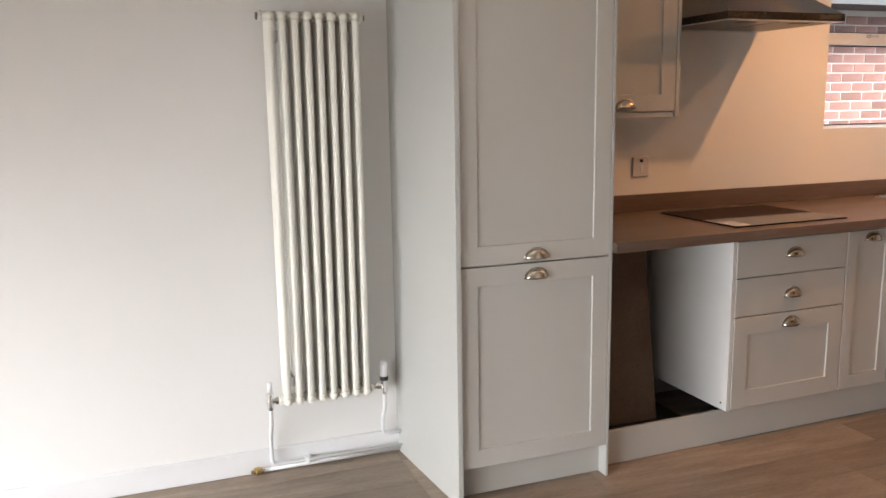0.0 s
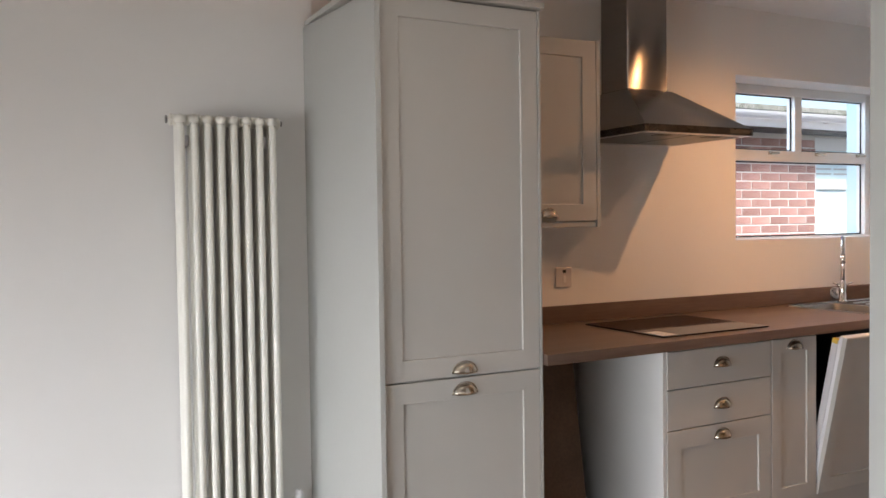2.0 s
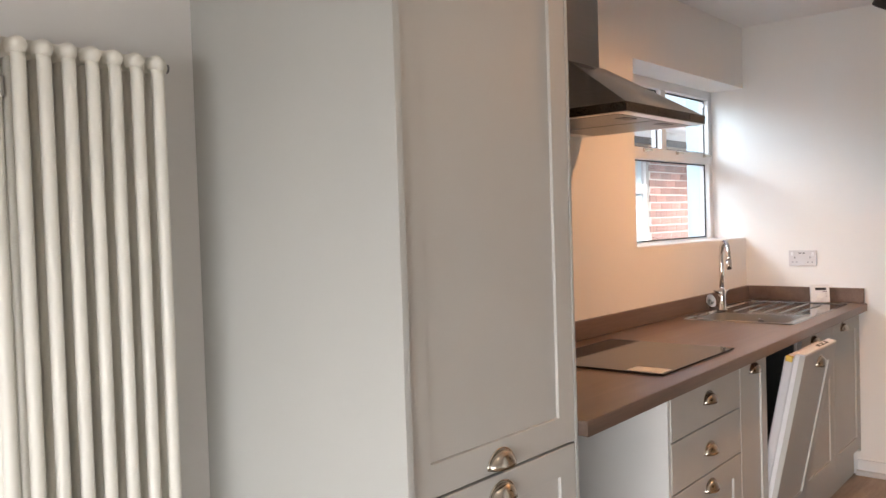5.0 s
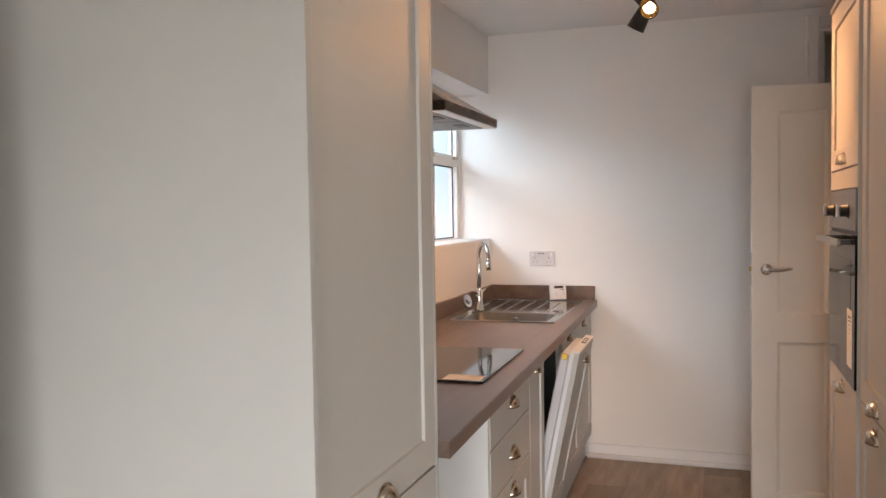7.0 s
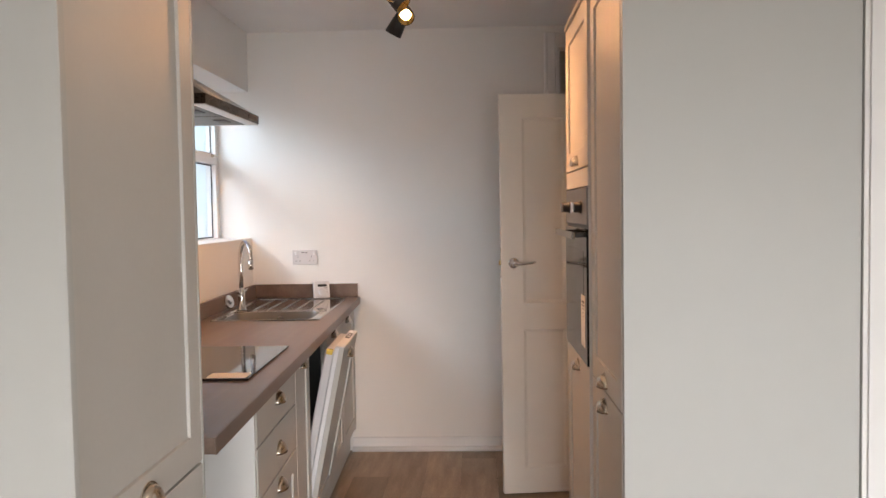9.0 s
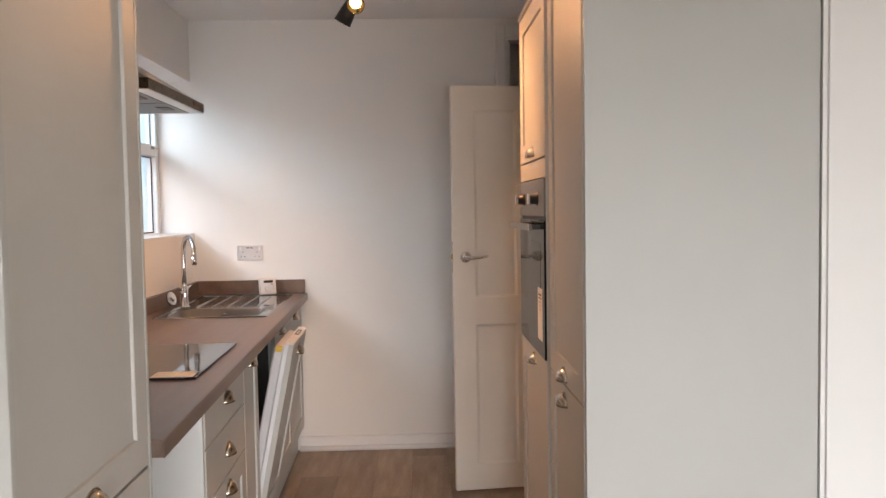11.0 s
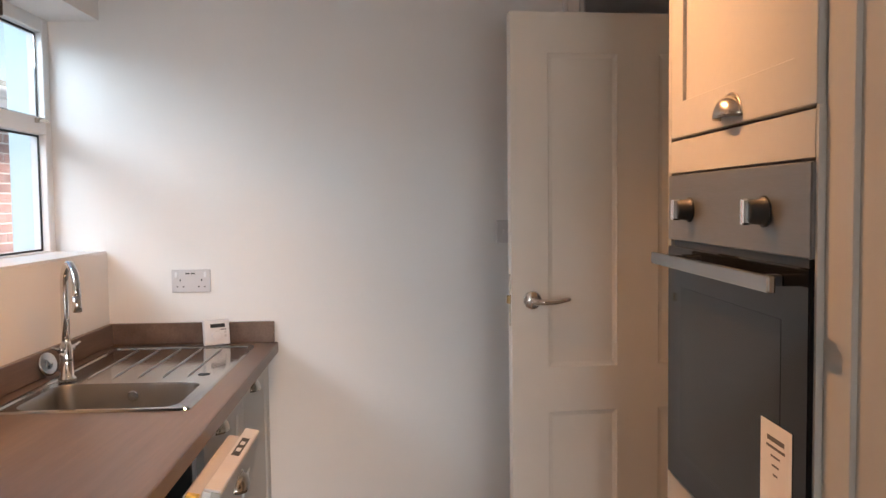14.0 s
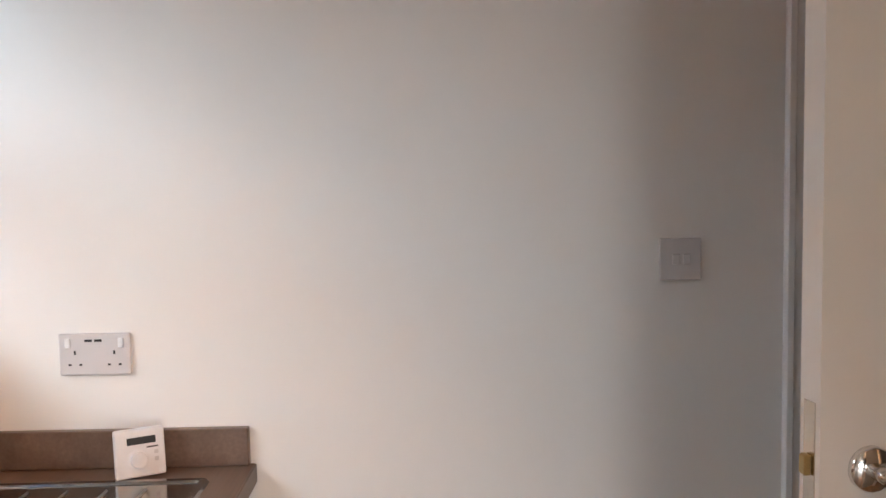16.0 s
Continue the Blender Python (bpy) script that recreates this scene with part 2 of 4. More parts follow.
def shaker(w, h, stile=0.068, thick=0.020, sunk=0.007):
    """A framed door: local x 0..w, z 0..h, front at y=0 facing -y."""
    bm = bmesh.new()
    s, b, c = stile, 0.0016, 0.0012

    def ring(i, y):
        return [(i, y, i), (w - i, y, i), (w - i, y, h - i), (i, y, h - i)]

    loft(bm, [ring(0, thick), ring(0, b), ring(b, 0), ring(s - c, 0), ring(s, c), ring(s + 0.001, sunk)], True, True)
    return bm


def slab_front(w, h, thick=0.020):
    return box(bmesh.new(), 0, w, 0, thick, 0, h, 0.002)


def cup(width=0.090, height=0.036, depth=0.026):
    """A cup pull: half dome open below, with a thin lip against the door; base line at z=0, back at y=0, bulging to -y."""
    bm = bmesh.new()
    nu, nv = 18, 7
    for k in (1.0, 0.90):
        grid = []
        for j in range(nv + 1):
            v = j / nv * math.pi / 2
            grid.append([bm.verts.new((k * width / 2 * math.cos(u * math.pi / nu) * math.cos(v), -k * depth * math.sin(u * math.pi / nu) * math.cos(v) ** 0.8, k * height * math.sin(v))) for u in range(nu + 1)])
        for j in range(nv):
            for u in range(nu):
                bm.faces.new((grid[j][u], grid[j][u + 1], grid[j + 1][u + 1], grid[j + 1][u]))
        if k == 1.0:
            outer = grid[0]
        else:
            for u in range(nu):
                bm.faces.new((outer[u], outer[u + 1], grid[0][u + 1], grid[0][u]))
    bmesh.ops.remove_doubles(bm, verts=bm.verts, dist=0.0003)
    ring = [(width / 2 * 1.05 * math.cos(a * math.pi / 16), 0.0, height * 1.10 * math.sin(a * math.pi / 16)) for a in range(17)]
    tube(bm, ring, 0.0022, 6)
    return bm


def front(parent, name, x0, x1, z0, z1, y, turn, handle=None, kind="shaker", label="", stile=0.068):
    """A door or drawer front on a unit, with its cup handle as a part of it. handle: (x, z) of the handle's base."""
    w, h = x1 - x0, z1 - z0
    bm = shaker(w, h, stile) if kind == "shaker" else slab_front(w, h)
    m = Matrix.Translation((x0 if turn is FACE_SOUTH else x1, y, z0)) @ turn
    ob = part(name, shift(bm, m), M_UNIT, parent, label)
    if handle:
        part("cup_handle", shift(cup(), Matrix.Translation((handle[0], y + (-0.0005 if turn is FACE_SOUTH else 0.0005), handle[1])) @ turn), M_NICKEL, ob, "brushed nickel cup handle", smooth=True)
    return ob


# ---- structure ----
NORTH, NORTH_L, SOUTH_K, EAST, DINE_E, WEST, SOUTH, CEIL = 4.012, 3.868, 1.71, 4.922, 2.285, -2.6, -2.2, 2.465
TH = 0.30
WX0, WX1, WZ0, WZ1 = 3.60, EAST, 1.262, 2.122
bm = bmesh.new()
box(bm, 1.29, WX0, NORTH, NORTH + TH, 0, CEIL)
box(bm, WX0, EAST + 0.12, NORTH, NORTH + TH, 0, WZ0)
box(bm, WX0, EAST + 0.12, NORTH, NORTH + TH, WZ1, CEIL)
box(bm, WX1, EAST + 0.12, NORTH, NORTH + TH, WZ0, WZ1)
solo("wall_north_kitchen", bm, M_WALL, "white painted kitchen wall with a window opening", "wall", "structure")
solo("wall_north_dining", cuboid(WEST - 0.2, 1.29, NORTH_L, NORTH + TH, 0, CEIL), M_WALL, "plain white painted wall behind the radiator", "wall", "structure")
# end wall with a tall doorway beside the south wall
DY0, DY1, DZ = 1.74, 2.225, 2.36
bm = bmesh.new()
box(bm, EAST, EAST + 0.12, DY1, NORTH, 0, CEIL)
box(bm, EAST, EAST + 0.12, SOUTH_K - 0.1, DY1, DZ, CEIL)
box(bm, EAST, EAST + 0.12, SOUTH_K - 0.1, DY0, 0, DZ)
solo("wall_east", bm, M_WALL, "plain white end wall of the kitchen", "wall", "structure")
# wall behind the tall units, with the doorway of the open door
HX0, HX1 = 3.54, 4.25
bm = bmesh.new()
box(bm, DINE_E, HX0, SOUTH_K - 0.10, SOUTH_K, 0, CEIL)
box(bm, HX1, EAST, SOUTH_K - 0.10, SOUTH_K, 0, CEIL)
box(bm, HX0, HX1, SOUTH_K - 0.10, SOUTH_K, 2.02, CEIL)
solo("wall_south_kitchen", bm, M_WALL, "white wall behind the tall kitchen units", "wall", "structure")
solo("wall_east_dining", cuboid(DINE_E - 0.01, DINE_E + 0.10, SOUTH - 0.2, SOUTH_K - 0.012, 0, CEIL), M_WALL, "white side wall of the dining room", "wall", "structure")
bm = bmesh.new()
# opening is assumed, sized to suit the added daylight lamp
GY0, GY1, GZ = -0.5, 3.1, 2.15
box(bm, WEST - 0.2, WEST, SOUTH - 0.2, GY0, 0, CEIL)
box(bm, WEST - 0.2, WEST, GY1, NORTH_L, 0, CEIL)
box(bm, WEST - 0.2, WEST, GY0, GY1, GZ, CEIL)
solo("wall_west", bm, M_WALL, "white wall with an assumed opening for the dining room daylight", "wall", "structure")
solo("wall_south", cuboid(WEST, DINE_E, SOUTH - 0.2, SOUTH, 0, CEIL), M_WALL, "white back wall of the dining room", "wall", "structure")
solo("ceiling", cuboid(WEST - 0.2, EAST + 0.72, SOUTH - 0.2, NORTH + TH, CEIL, CEIL + 0.12), M_CEIL, "plain white ceiling", "ceiling", "structure")
# closed passages behind the two doorways
bm = bmesh.new()
box(bm, EAST + 0.62, EAST + 0.72, 1.0, 2.75, 0, CEIL)
box(bm, EAST + 0.12, EAST + 0.72, 0.9, 1.0, 0, CEIL)
box(bm, EAST + 0.12, EAST + 0.72, 2.75, 2.85, 0, CEIL)
solo("wall_passage", bm, M_WALL, "plain walls of the passage beyond the end doorway", "wall", "structure")
bm = bmesh.new()
box(bm, DINE_E + 0.10, EAST + 0.12, 0.75, 0.85, 0, CEIL)
box(bm, EAST + 0.02, EAST + 0.12, 0.85, SOUTH_K - 0.10, 0, CEIL)
solo("wall_hall", bm, M_WALL, "plain walls of the hall behind the open door", "wall", "structure")
floor = solo("floor", cuboid(WEST - 0.2, EAST + 0.72, SOUTH - 0.2, NORTH + TH, -0.12, -0.006), M_JOINT, "grey-brown oak laminate plank floor", "floor", "structure")


def skirting(name, x0, x1, y0, y1, h=0.095):
    bm = box(bmesh.new(), x0, x1, y0, y1, 0, h, 0.004)
    return solo(name, bm, M_TRIM, "white glossy painted skirting board", "skirting", "structure")


skirting("baseboard_dining", WEST, 1.285, NORTH_L - 0.015, NORTH_L)
solo("trim_floor_bead", tube(bmesh.new(), [(EAST - 0.015, 2.30, 0.010), (EAST - 0.015, 3.44, 0.010)], 0.018, 10), M_TRIM, "white quadrant bead at the foot of the skirting", "trim", "structure", smooth=True)
skirting("baseboard_east", EAST - 0.015, EAST, 2.30, 3.44, 0.082)

# ---- doorways and the open door ----
bm = bmesh.new()
AW = 0.065
box(bm, EAST - 0.016, EAST, DY1, DY1 + AW, 0, DZ + AW, 0.004)
box(bm, EAST - 0.022, EAST - 0.014, DY1 + AW - 0.018, DY1 + AW, 0, DZ + AW, 0.003)
box(bm, EAST - 0.016, EAST, DY0, DY1, DZ, DZ + AW, 0.004)
box(bm, EAST, EAST + 0.12, DY1 - 0.018, DY1 - 0.001, 0, DZ)
box(bm, EAST, EAST + 0.12, DY0, DY1 - 0.018, DZ - 0.018, DZ - 0.001)
box(bm, EAST + 0.045, EAST + 0.06, DY1 - 0.032, DY1 - 0.018, 0, DZ - 0.018, 0.002)
frame_e = solo("door_frame_1", bm, M_TRIM, "white painted door frame of the end doorway", "door frame", "structure")
bm = bmesh.new()
box(bm, EAST + 0.010, EAST + 0.034, DY1 - 0.0205, DY1 - 0.0175, 1.06, 1.20)
part("strike_plate", bm, M_NICKEL, frame_e, "steel strike plate")
bm = bmesh.new()
box(bm, HX0 - 0.0, HX0 + 0.03, SOUTH_K - 0.10, SOUTH_K + 0.004, 0, 2.015)
box(bm, HX1 - 0.03, HX1, SOUTH_K - 0.10, SOUTH_K + 0.004, 0, 2.015)
box(bm, HX0 + 0.03, HX1 - 0.03, SOUTH_K - 0.10, SOUTH_K + 0.004, 1.985, 2.015)
solo("door_frame_2", bm, M_TRIM, "white painted door lining behind the open door", "door frame", "structure")


def panel_door():
    w, h, t = 0.755, 1.965, 0.040
    door = thing("door_1", (4.250, 1.826, 0.008), "open white four-panel door with chrome lever handle", "door", kind="structure")
    door.rotation_euler = (0, 0, radians(96.2))
    ORIGIN[door.name] = Vector((0, 0, 0))
    bm = bmesh.new()
    st, mull, pw = 0.108, 0.125, (0.755 - 2 * 0.108 - 0.125) / 2
    xs = (0, st, st + pw, st + pw + mull, w - st, w)
    zs = (0, 0.125, 0.815, 0.945, 1.850, h)
    for s in (-1, 1):
        y = s * t / 2
        for i in range(5):
            for j in range(5):
                x0, x1, z0, z1 = xs[i], xs[i + 1], zs[j], zs[j + 1]
                if i in (1, 3) and j in (1, 3):
                    rings = [[(x0 + d, y - s * e, z0 + d), (x1 - d, y - s * e, z0 + d), (x1 - d, y - s * e, z1 - d), (x0 + d, y - s * e, z1 - d)] for d, e in ((0, 0), (0.004, 0.003), (0.014, 0.0060), (0.030, 0.0060))]
                    loft(bm, rings)
                else:
                    bm.faces.new([bm.verts.new(p) for p in ((x0, y, z0), (x1, y, z0), (x1, y, z1), (x0, y, z1))])
    for x in (0, w):
        bm.faces.new([bm.verts.new(p) for p in ((x, -t / 2, 0), (x, t / 2, 0), (x, t / 2, h), (x, -t / 2, h))])
    for z in (0, h):
        bm.faces.new([bm.verts.new(p) for p in ((0, -t / 2, z), (w, -t / 2, z), (w, t / 2, z), (0, t / 2, z))])
    bmesh.ops.remove_doubles(bm, verts=bm.verts, dist=0.0001)
    part("leaf", bm, M_DOOR, door)
    hx, hz = w - 0.060, 1.144
    for s, tag in ((1, "front"), (-1, "back")):
        bm = bmesh.new()
        lathe(bm, (hx, s * t / 2, hz), (0, s, 0), [(0, 0.0265), (0.006, 0.0265), (0.009, 0.024), (0.0095, 0.001)], 24)
        tube(bm, [(hx, s * (t / 2 + 0.008), hz), (hx, s * (t / 2 + 0.036), hz)], 0.009, 14)
        tube(bm, [(hx + 0.006, s * (t / 2 + 0.040), hz - 0.001), (hx - 0.03, s * (t / 2 + 0.042), hz - 0.003), (hx - 0.06, s * (t / 2 + 0.042), hz - 0.002), (hx - 0.098, s * (t / 2 + 0.040), hz + 0.004), (hx - 0.104, s * (t / 2 + 0.039), hz + 0.005)], 0.0085, 12, [0.009, 0.009, 0.008, 0.007, 0.004])
        part("lever_handle", bm, M_CHROME, door, "polished chrome lever on a round rose", smooth=True)
    bm = cuboid(w - 0.001, w + 0.0012, -0.011, 0.011, hz - 0.075, hz + 0.075)
    latch = part("latch_plate", bm, M_NICKEL, door, "steel latch plate in the door edge")
    part("latch_bolt", cuboid(w + 0.001, w + 0.010, -0.007, 0.007, hz - 0.010, hz + 0.014, 0.002), M_BRASS, latch)
    for z in (0.2, 1.0, 1.75):
        part("hinge", lathe(bmesh.new(), (-0.004, -t / 2, z), (0, 0, 1), [(0, 0.006), (0.09, 0.006)], 10), M_NICKEL, door)
    return door


panel_door()

# ---- tall unit by the radiator ----
F = 3.318


def lid(parent, x0, x1, y0, y1, z0, z1):
    part("top_panel", cuboid(x0, x1, y0, y1, z0, z1, 0.0015), M_UNIT, parent)


tall = thing("tall_cabinet", (1.62, 3.6, 0), "pale grey shaker tall cabinet housing with two doors", "cabinet")
bm = bmesh.new()
box(bm, 1.3065, 1.325, F - 0.022, NORTH_L, 0, 2.112, 0.001)
for v in bm.verts:
    if v.co.y > 3.6:
        v.co.x -= 0.050
part("end_panel", bm, M_PANEL, tall, "smooth pale grey end panel")
part("end_panel", cuboid(1.9235, 1.9345, F - 0.001, NORTH, 0, 2.112, 0.001), M_PANEL, tall)
bm = bmesh.new()
box(bm, 1.329, 1.924, F + 0.024, NORTH_L - 0.01, 0.13, 2.110)
part("carcass", bm, M_CARCASS, tall)
part("plinth", cuboid(1.328, 1.925, F + 0.05, F + 0.068, 0.002, 0.128), M_UNIT, tall)
lid(tall, 1.262, 1.940, F - 0.024, NORTH_L - 0.001, 2.116, 2.136)
front(tall, "upper_door", 1.3285, 1.922, 0.870, 2.110, F, FACE_SOUTH, (1.622, 0.880))
front(tall, "lower_door", 1.3285, 1.922, 0.127, 0.864, F, FACE_SOUTH, (1.622, 0.809))

# ---- base units under the worktop ----
G = 3.365


def base_unit(name, x0, x1, label, left_side=None, group="base units"):
    u = thing(name, ((x0 + x1) / 2, 3.65, 0.15), label, "cabinet", group)
    bm = bmesh.new()
    box(bm, x0 + 0.001, x0 + 0.019, G + 0.022, 3.93, 0.15, 0.874, 0.0008)
    box(bm, x1 - 0.019, x1 - 0.001, G + 0.022, 3.93, 0.15, 0.874, 0.0008)
    box(bm, x0 + 0.019, x1 - 0.019, G + 0.022, 3.93, 0.15, 0.168)
    box(bm, x0 + 0.019, x1 - 0.019, 3.91, 3.93, 0.168, 0.874)
    part("carcass", bm, M_CARCASS, u, "white board carcass")
    for x in (x0 + 0.05, x1 - 0.05):
        part("leg", lathe(bmesh.new(), (x, 3.50, 0), (0, 0, 1), [(0, 0.025), (0.01, 0.025), (0.012, 0.014), (0.14, 0.014), (0.141, 0.02), (0.15, 0.02)], 10), M_BLACK, u)
    return u


dr = base_unit("drawer_unit", 2.545, 3.136, "pale grey three-drawer base unit with cup handles")
cx = 2.846
front(dr, "drawer_front", 2.547, 3.134, 0.712, 0.862, G, FACE_SOUTH, (cx, 0.782), "slab")
front(dr, "drawer_front", 2.547, 3.134, 0.549, 0.708, G, FACE_SOUTH, (cx, 0.612), "slab")
front(dr, "drawer_front", 2.547, 3.134, 0.155, 0.545, G, FACE_SOUTH, (cx, 0.487), stile=0.075)
part("side_panel", cuboid(2.527, 2.545, G + 0.003, 3.86, 0.15, 0.874, 0.001), M_CARCASS, dr, "white end panel beside the empty appliance space")
part("cam_bolt", lathe(bmesh.new(), (2.5265, 3.40, 0.18), (-1, 0, 0), [(0, 0.004), (0.003, 0.004)], 8), M_BLACK, dr)
n3 = base_unit("narrow_base_unit", 3.138, 3.424, "narrow pale grey shaker base unit")
front(n3, "door", 3.140, 3.422, 0.155, 0.862, G, FACE_SOUTH, (3.281, 0.815), stile=0.060)
sk = base_unit("sink_base_unit", 3.882, 4.888, "pale grey two-door sink base unit")
front(sk, "door", 3.884, 4.384, 0.155, 0.862, G, FACE_SOUTH, (4.06, 0.815))
front(sk, "door", 4.388, 4.886, 0.155, 0.862, G, FACE_SOUTH, (4.56, 0.815))
filler = solo("filler_strip", cuboid(4.890, EAST - 0.004, G + 0.006, G + 0.024, 0.13, 0.872, 0.001), M_UNIT, "narrow pale grey filler strip against the wall", "filler strip")
bm = cuboid(1.938, EAST - 0.017, G + 0.040, G + 0.056, 0.002, 0.142, 0.001)
plinth = solo("plinth", bm, M_UNIT, "pale grey plinth board along the base units", "plinth")

# empty appliance space
bm = bmesh.new()
loft(bm, [[(1.950, y, z), (x1, y, z), (x1, y + 0.012, z), (1.950, y + 0.012, z)] for x1, y, z in ((2.405, 3.675, 0.029), (2.43, 3.77, 0.40), (2.462, 3.872, 0.765))], True, True)
solo("backing_board", bm, M_BROWN, "brown hardboard sheet leaning inside the empty appliance space", "board")
# near-black slab covering the floor of the empty space
solo("dark_floor_patch", cuboid(1.95, 2.524, G + 0.070, 4.008, 0.001, 0.028), M_DARK, "near-black floor patch in the empty appliance space", "floor patch", "structure")

# dishwasher with its door ajar
dw = thing("dishwasher", (3.653, 3.65, 0.05), "slimline integrated dishwasher with its grey shaker door ajar", "dishwasher")
bm = bmesh.new()
box(bm, 3.430, 3.445, G + 0.03, 3.92, 0.15, 0.872)
box(bm, 3.863, 3.878, G + 0.03, 3.92, 0.15, 0.872)
box(bm, 3.445, 3.863, 3.90, 3.92, 0.15, 0.872)
box(bm, 3.445, 3.863, G + 0.03, 3.90, 0.15, 0.165)
box(bm, 3.445, 3.863, G + 0.03, 3.90, 0.857, 0.872)
part("tub", bm, M_BLACK, dw, "black rubber-edged tub")
tilt = Matrix.Translation((0, G + 0.02, 0.155)) @ pose(0, 0, 0, 11.4) @ Matrix.Translation((0, -(G + 0.02), -0.155))
dwd = part("door", shift(shift(shaker(0.444, 0.722), Matrix.Translation((3.432, G, 0.155))), tilt), M_UNIT, dw)
part("cup_handle", shift(shift(cup(), Matrix.Translation((3.653, G - 0.0005, 0.812))), tilt), M_NICKEL, dwd, "brushed nickel cup handle", smooth=True)
part("inner_frame", shift(cuboid(3.433, 3.875, G + 0.0205, G + 0.037, 0.160, 0.8765, 0.001), tilt), M_PLASTIC, dwd, "white steel door frame")
part("inner_door", shift(cuboid(3.438, 3.870, G + 0.0385, G + 0.076, 0.165, 0.862, 0.006), tilt), M_SWITCH, dwd, "pale grey inner door")
part("control_strip", shift(cuboid(3.434, 3.874, G + 0.001, G + 0.036, 0.8775, 0.8835, 0.002), tilt), M_PLASTIC, dwd, "white control strip")
part("display", shift(cuboid(3.655, 3.790, G + 0.010, G + 0.028, 0.8836, 0.8842), tilt), M_BLACK, dwd, "small dark display")
for i in range(2):
    part("button", shift(cuboid(3.685 + i * 0.05, 3.710 + i * 0.05, G + 0.014, G + 0.024, 0.8842, 0.8850), tilt), M_PLASTIC, dwd)
# yellow of this corner cap is a painted gold reflection
part("glint_cap", shift(cuboid(3.432, 3.452, G + 0.044, G + 0.070, 0.842, 0.8645, 0.003, 2), tilt), M_GLINT, dwd, "door corner cap coloured yellow for the gold reflection on it")

# worktop and upstands
WT = 0.915
HOLE = (3.913, 4.243, 3.472, 3.905)
bm = bmesh.new()
box(bm, 1.938, HOLE[0], G - 0.017, NORTH, WT - 0.038, WT)
box(bm, HOLE[1], EAST, G - 0.017, NORTH, WT - 0.038, WT)
box(bm, HOLE[0], HOLE[1], G - 0.017, HOLE[2], WT - 0.038, WT)
box(bm, HOLE[0], HOLE[1], HOLE[3], NORTH, WT - 0.038, WT)
for v in bm.verts:
    if v.co.y < G - 0.015 and v.co.z > WT - 0.01:
        v.co.y += 0.002
for v in bm.verts:
    if v.co.y < 3.42:
        v.co.y -= 0.055 - (v.co.x - 1.938) * 0.030
wtop = thing("worktop", (3.43, 3.66, WT - 0.038), "long brown wood-effect laminate worktop", "worktop")
part("slab", bm, M_WORKTOP, wtop)
WY0, WY1 = G - 0.072, G - 0.072 + (EAST - 1.938) * 0.030
bm = bmesh.new()
loft(bm, [[(x, y - d, z) for x, y in ((1.9365, WY0 - 0.0002), (EAST - 0.001, WY1 - 0.0002), (EAST - 0.001, WY1 - 0.0022), (1.9365, WY0 - 0.0022))] for d, z in ((0, WT - 0.0385), (0, WT - 0.0022), (-0.0012, WT - 0.0004))], True, True)
part("edge_strip", bm, M_WORKTOP, wtop, "worn laminate edging strip")
solo("upstand", cuboid(1.938, EAST - 0.0185, NORTH - 0.018, NORTH, WT + 0.0005, WT + 0.080, 0.002), M_WORKTOP, "brown wood-effect upstand along the window wall", "upstand")
solo("upstand", cuboid(EAST - 0.018, EAST, 3.392, NORTH, WT + 0.0005, WT + 0.080, 0.002), M_WORKTOP, "short brown wood-effect upstand on the end wall", "upstand")

# hob with its paper label
hob = thing("hob", (2.85, 3.63, WT), "black glass ceramic hob with a paper label", "hob")
part("glass_plate", cuboid(2.552, 3.150, 3.388, 3.885, WT + 0.001, WT + 0.007, 0.002), M_HOB, hob)
part("label_sheet", cuboid(2.563, 2.640, 3.400, 3.520, WT + 0.0071, WT + 0.0076), M_PAPER, hob, "white paper label")

# ---- sink, tap and small things on the worktop ----


SX0, SX1, SY0, SY1 = 3.895, 4.830, 3.402, 3.912
BX = (3.925, 4.232, 3.446, 3.866)
sink = thing("kitchen_sink", (4.34, 3.68, WT), "stainless steel single bowl sink with ribbed drainer", "sink")
bm = bmesh.new()
zt = WT + 0.006
outer = [(x, y, WT + 0.0006) for x, y in rounded(SX0, SX1, SY0, SY1, 0.016)]
rim1 = [(x, y, zt) for x, y in rounded(SX0 + 0.004, SX1 - 0.004, SY0 + 0.004, SY1 - 0.004, 0.014)]
rim2 = [(x, y, zt) for x, y in rounded(SX0 + 0.016, SX1 - 0.016, SY0 + 0.016, SY1 - 0.016, 0.010)]
rim3 = [(x, y, zt - 0.004) for x, y in rounded(SX0 + 0.020, SX1 - 0.020, SY0 + 0.020, SY1 - 0.020, 0.010)]
made = loft(bm, [outer, rim1, rim2, rim3], cap_last=False)
zb = zt - 0.004
bowl_top = [bm.verts.new((x, y, zb)) for x, y in rounded(*BX, 0.055)]
e1 = [bm.edges.new((made[-1][i], made[-1][(i + 1) % len(made[-1])])) if not bm.edges.get((made[-1][i], made[-1][(i + 1) % len(made[-1])])) else bm.edges.get((made[-1][i], made[-1][(i + 1) % len(made[-1])])) for i in range(len(made[-1]))]
e2 = [bm.edges.new((bowl_top[i], bowl_top[(i + 1) % len(bowl_top)])) for i in range(len(bowl_top))]
bmesh.ops.triangle_fill(bm, use_beauty=True, edges=e1 + e2)
part("deck", bm, M_SINK, sink, "satin steel drainer deck")
bm = bmesh.new()
rings = []
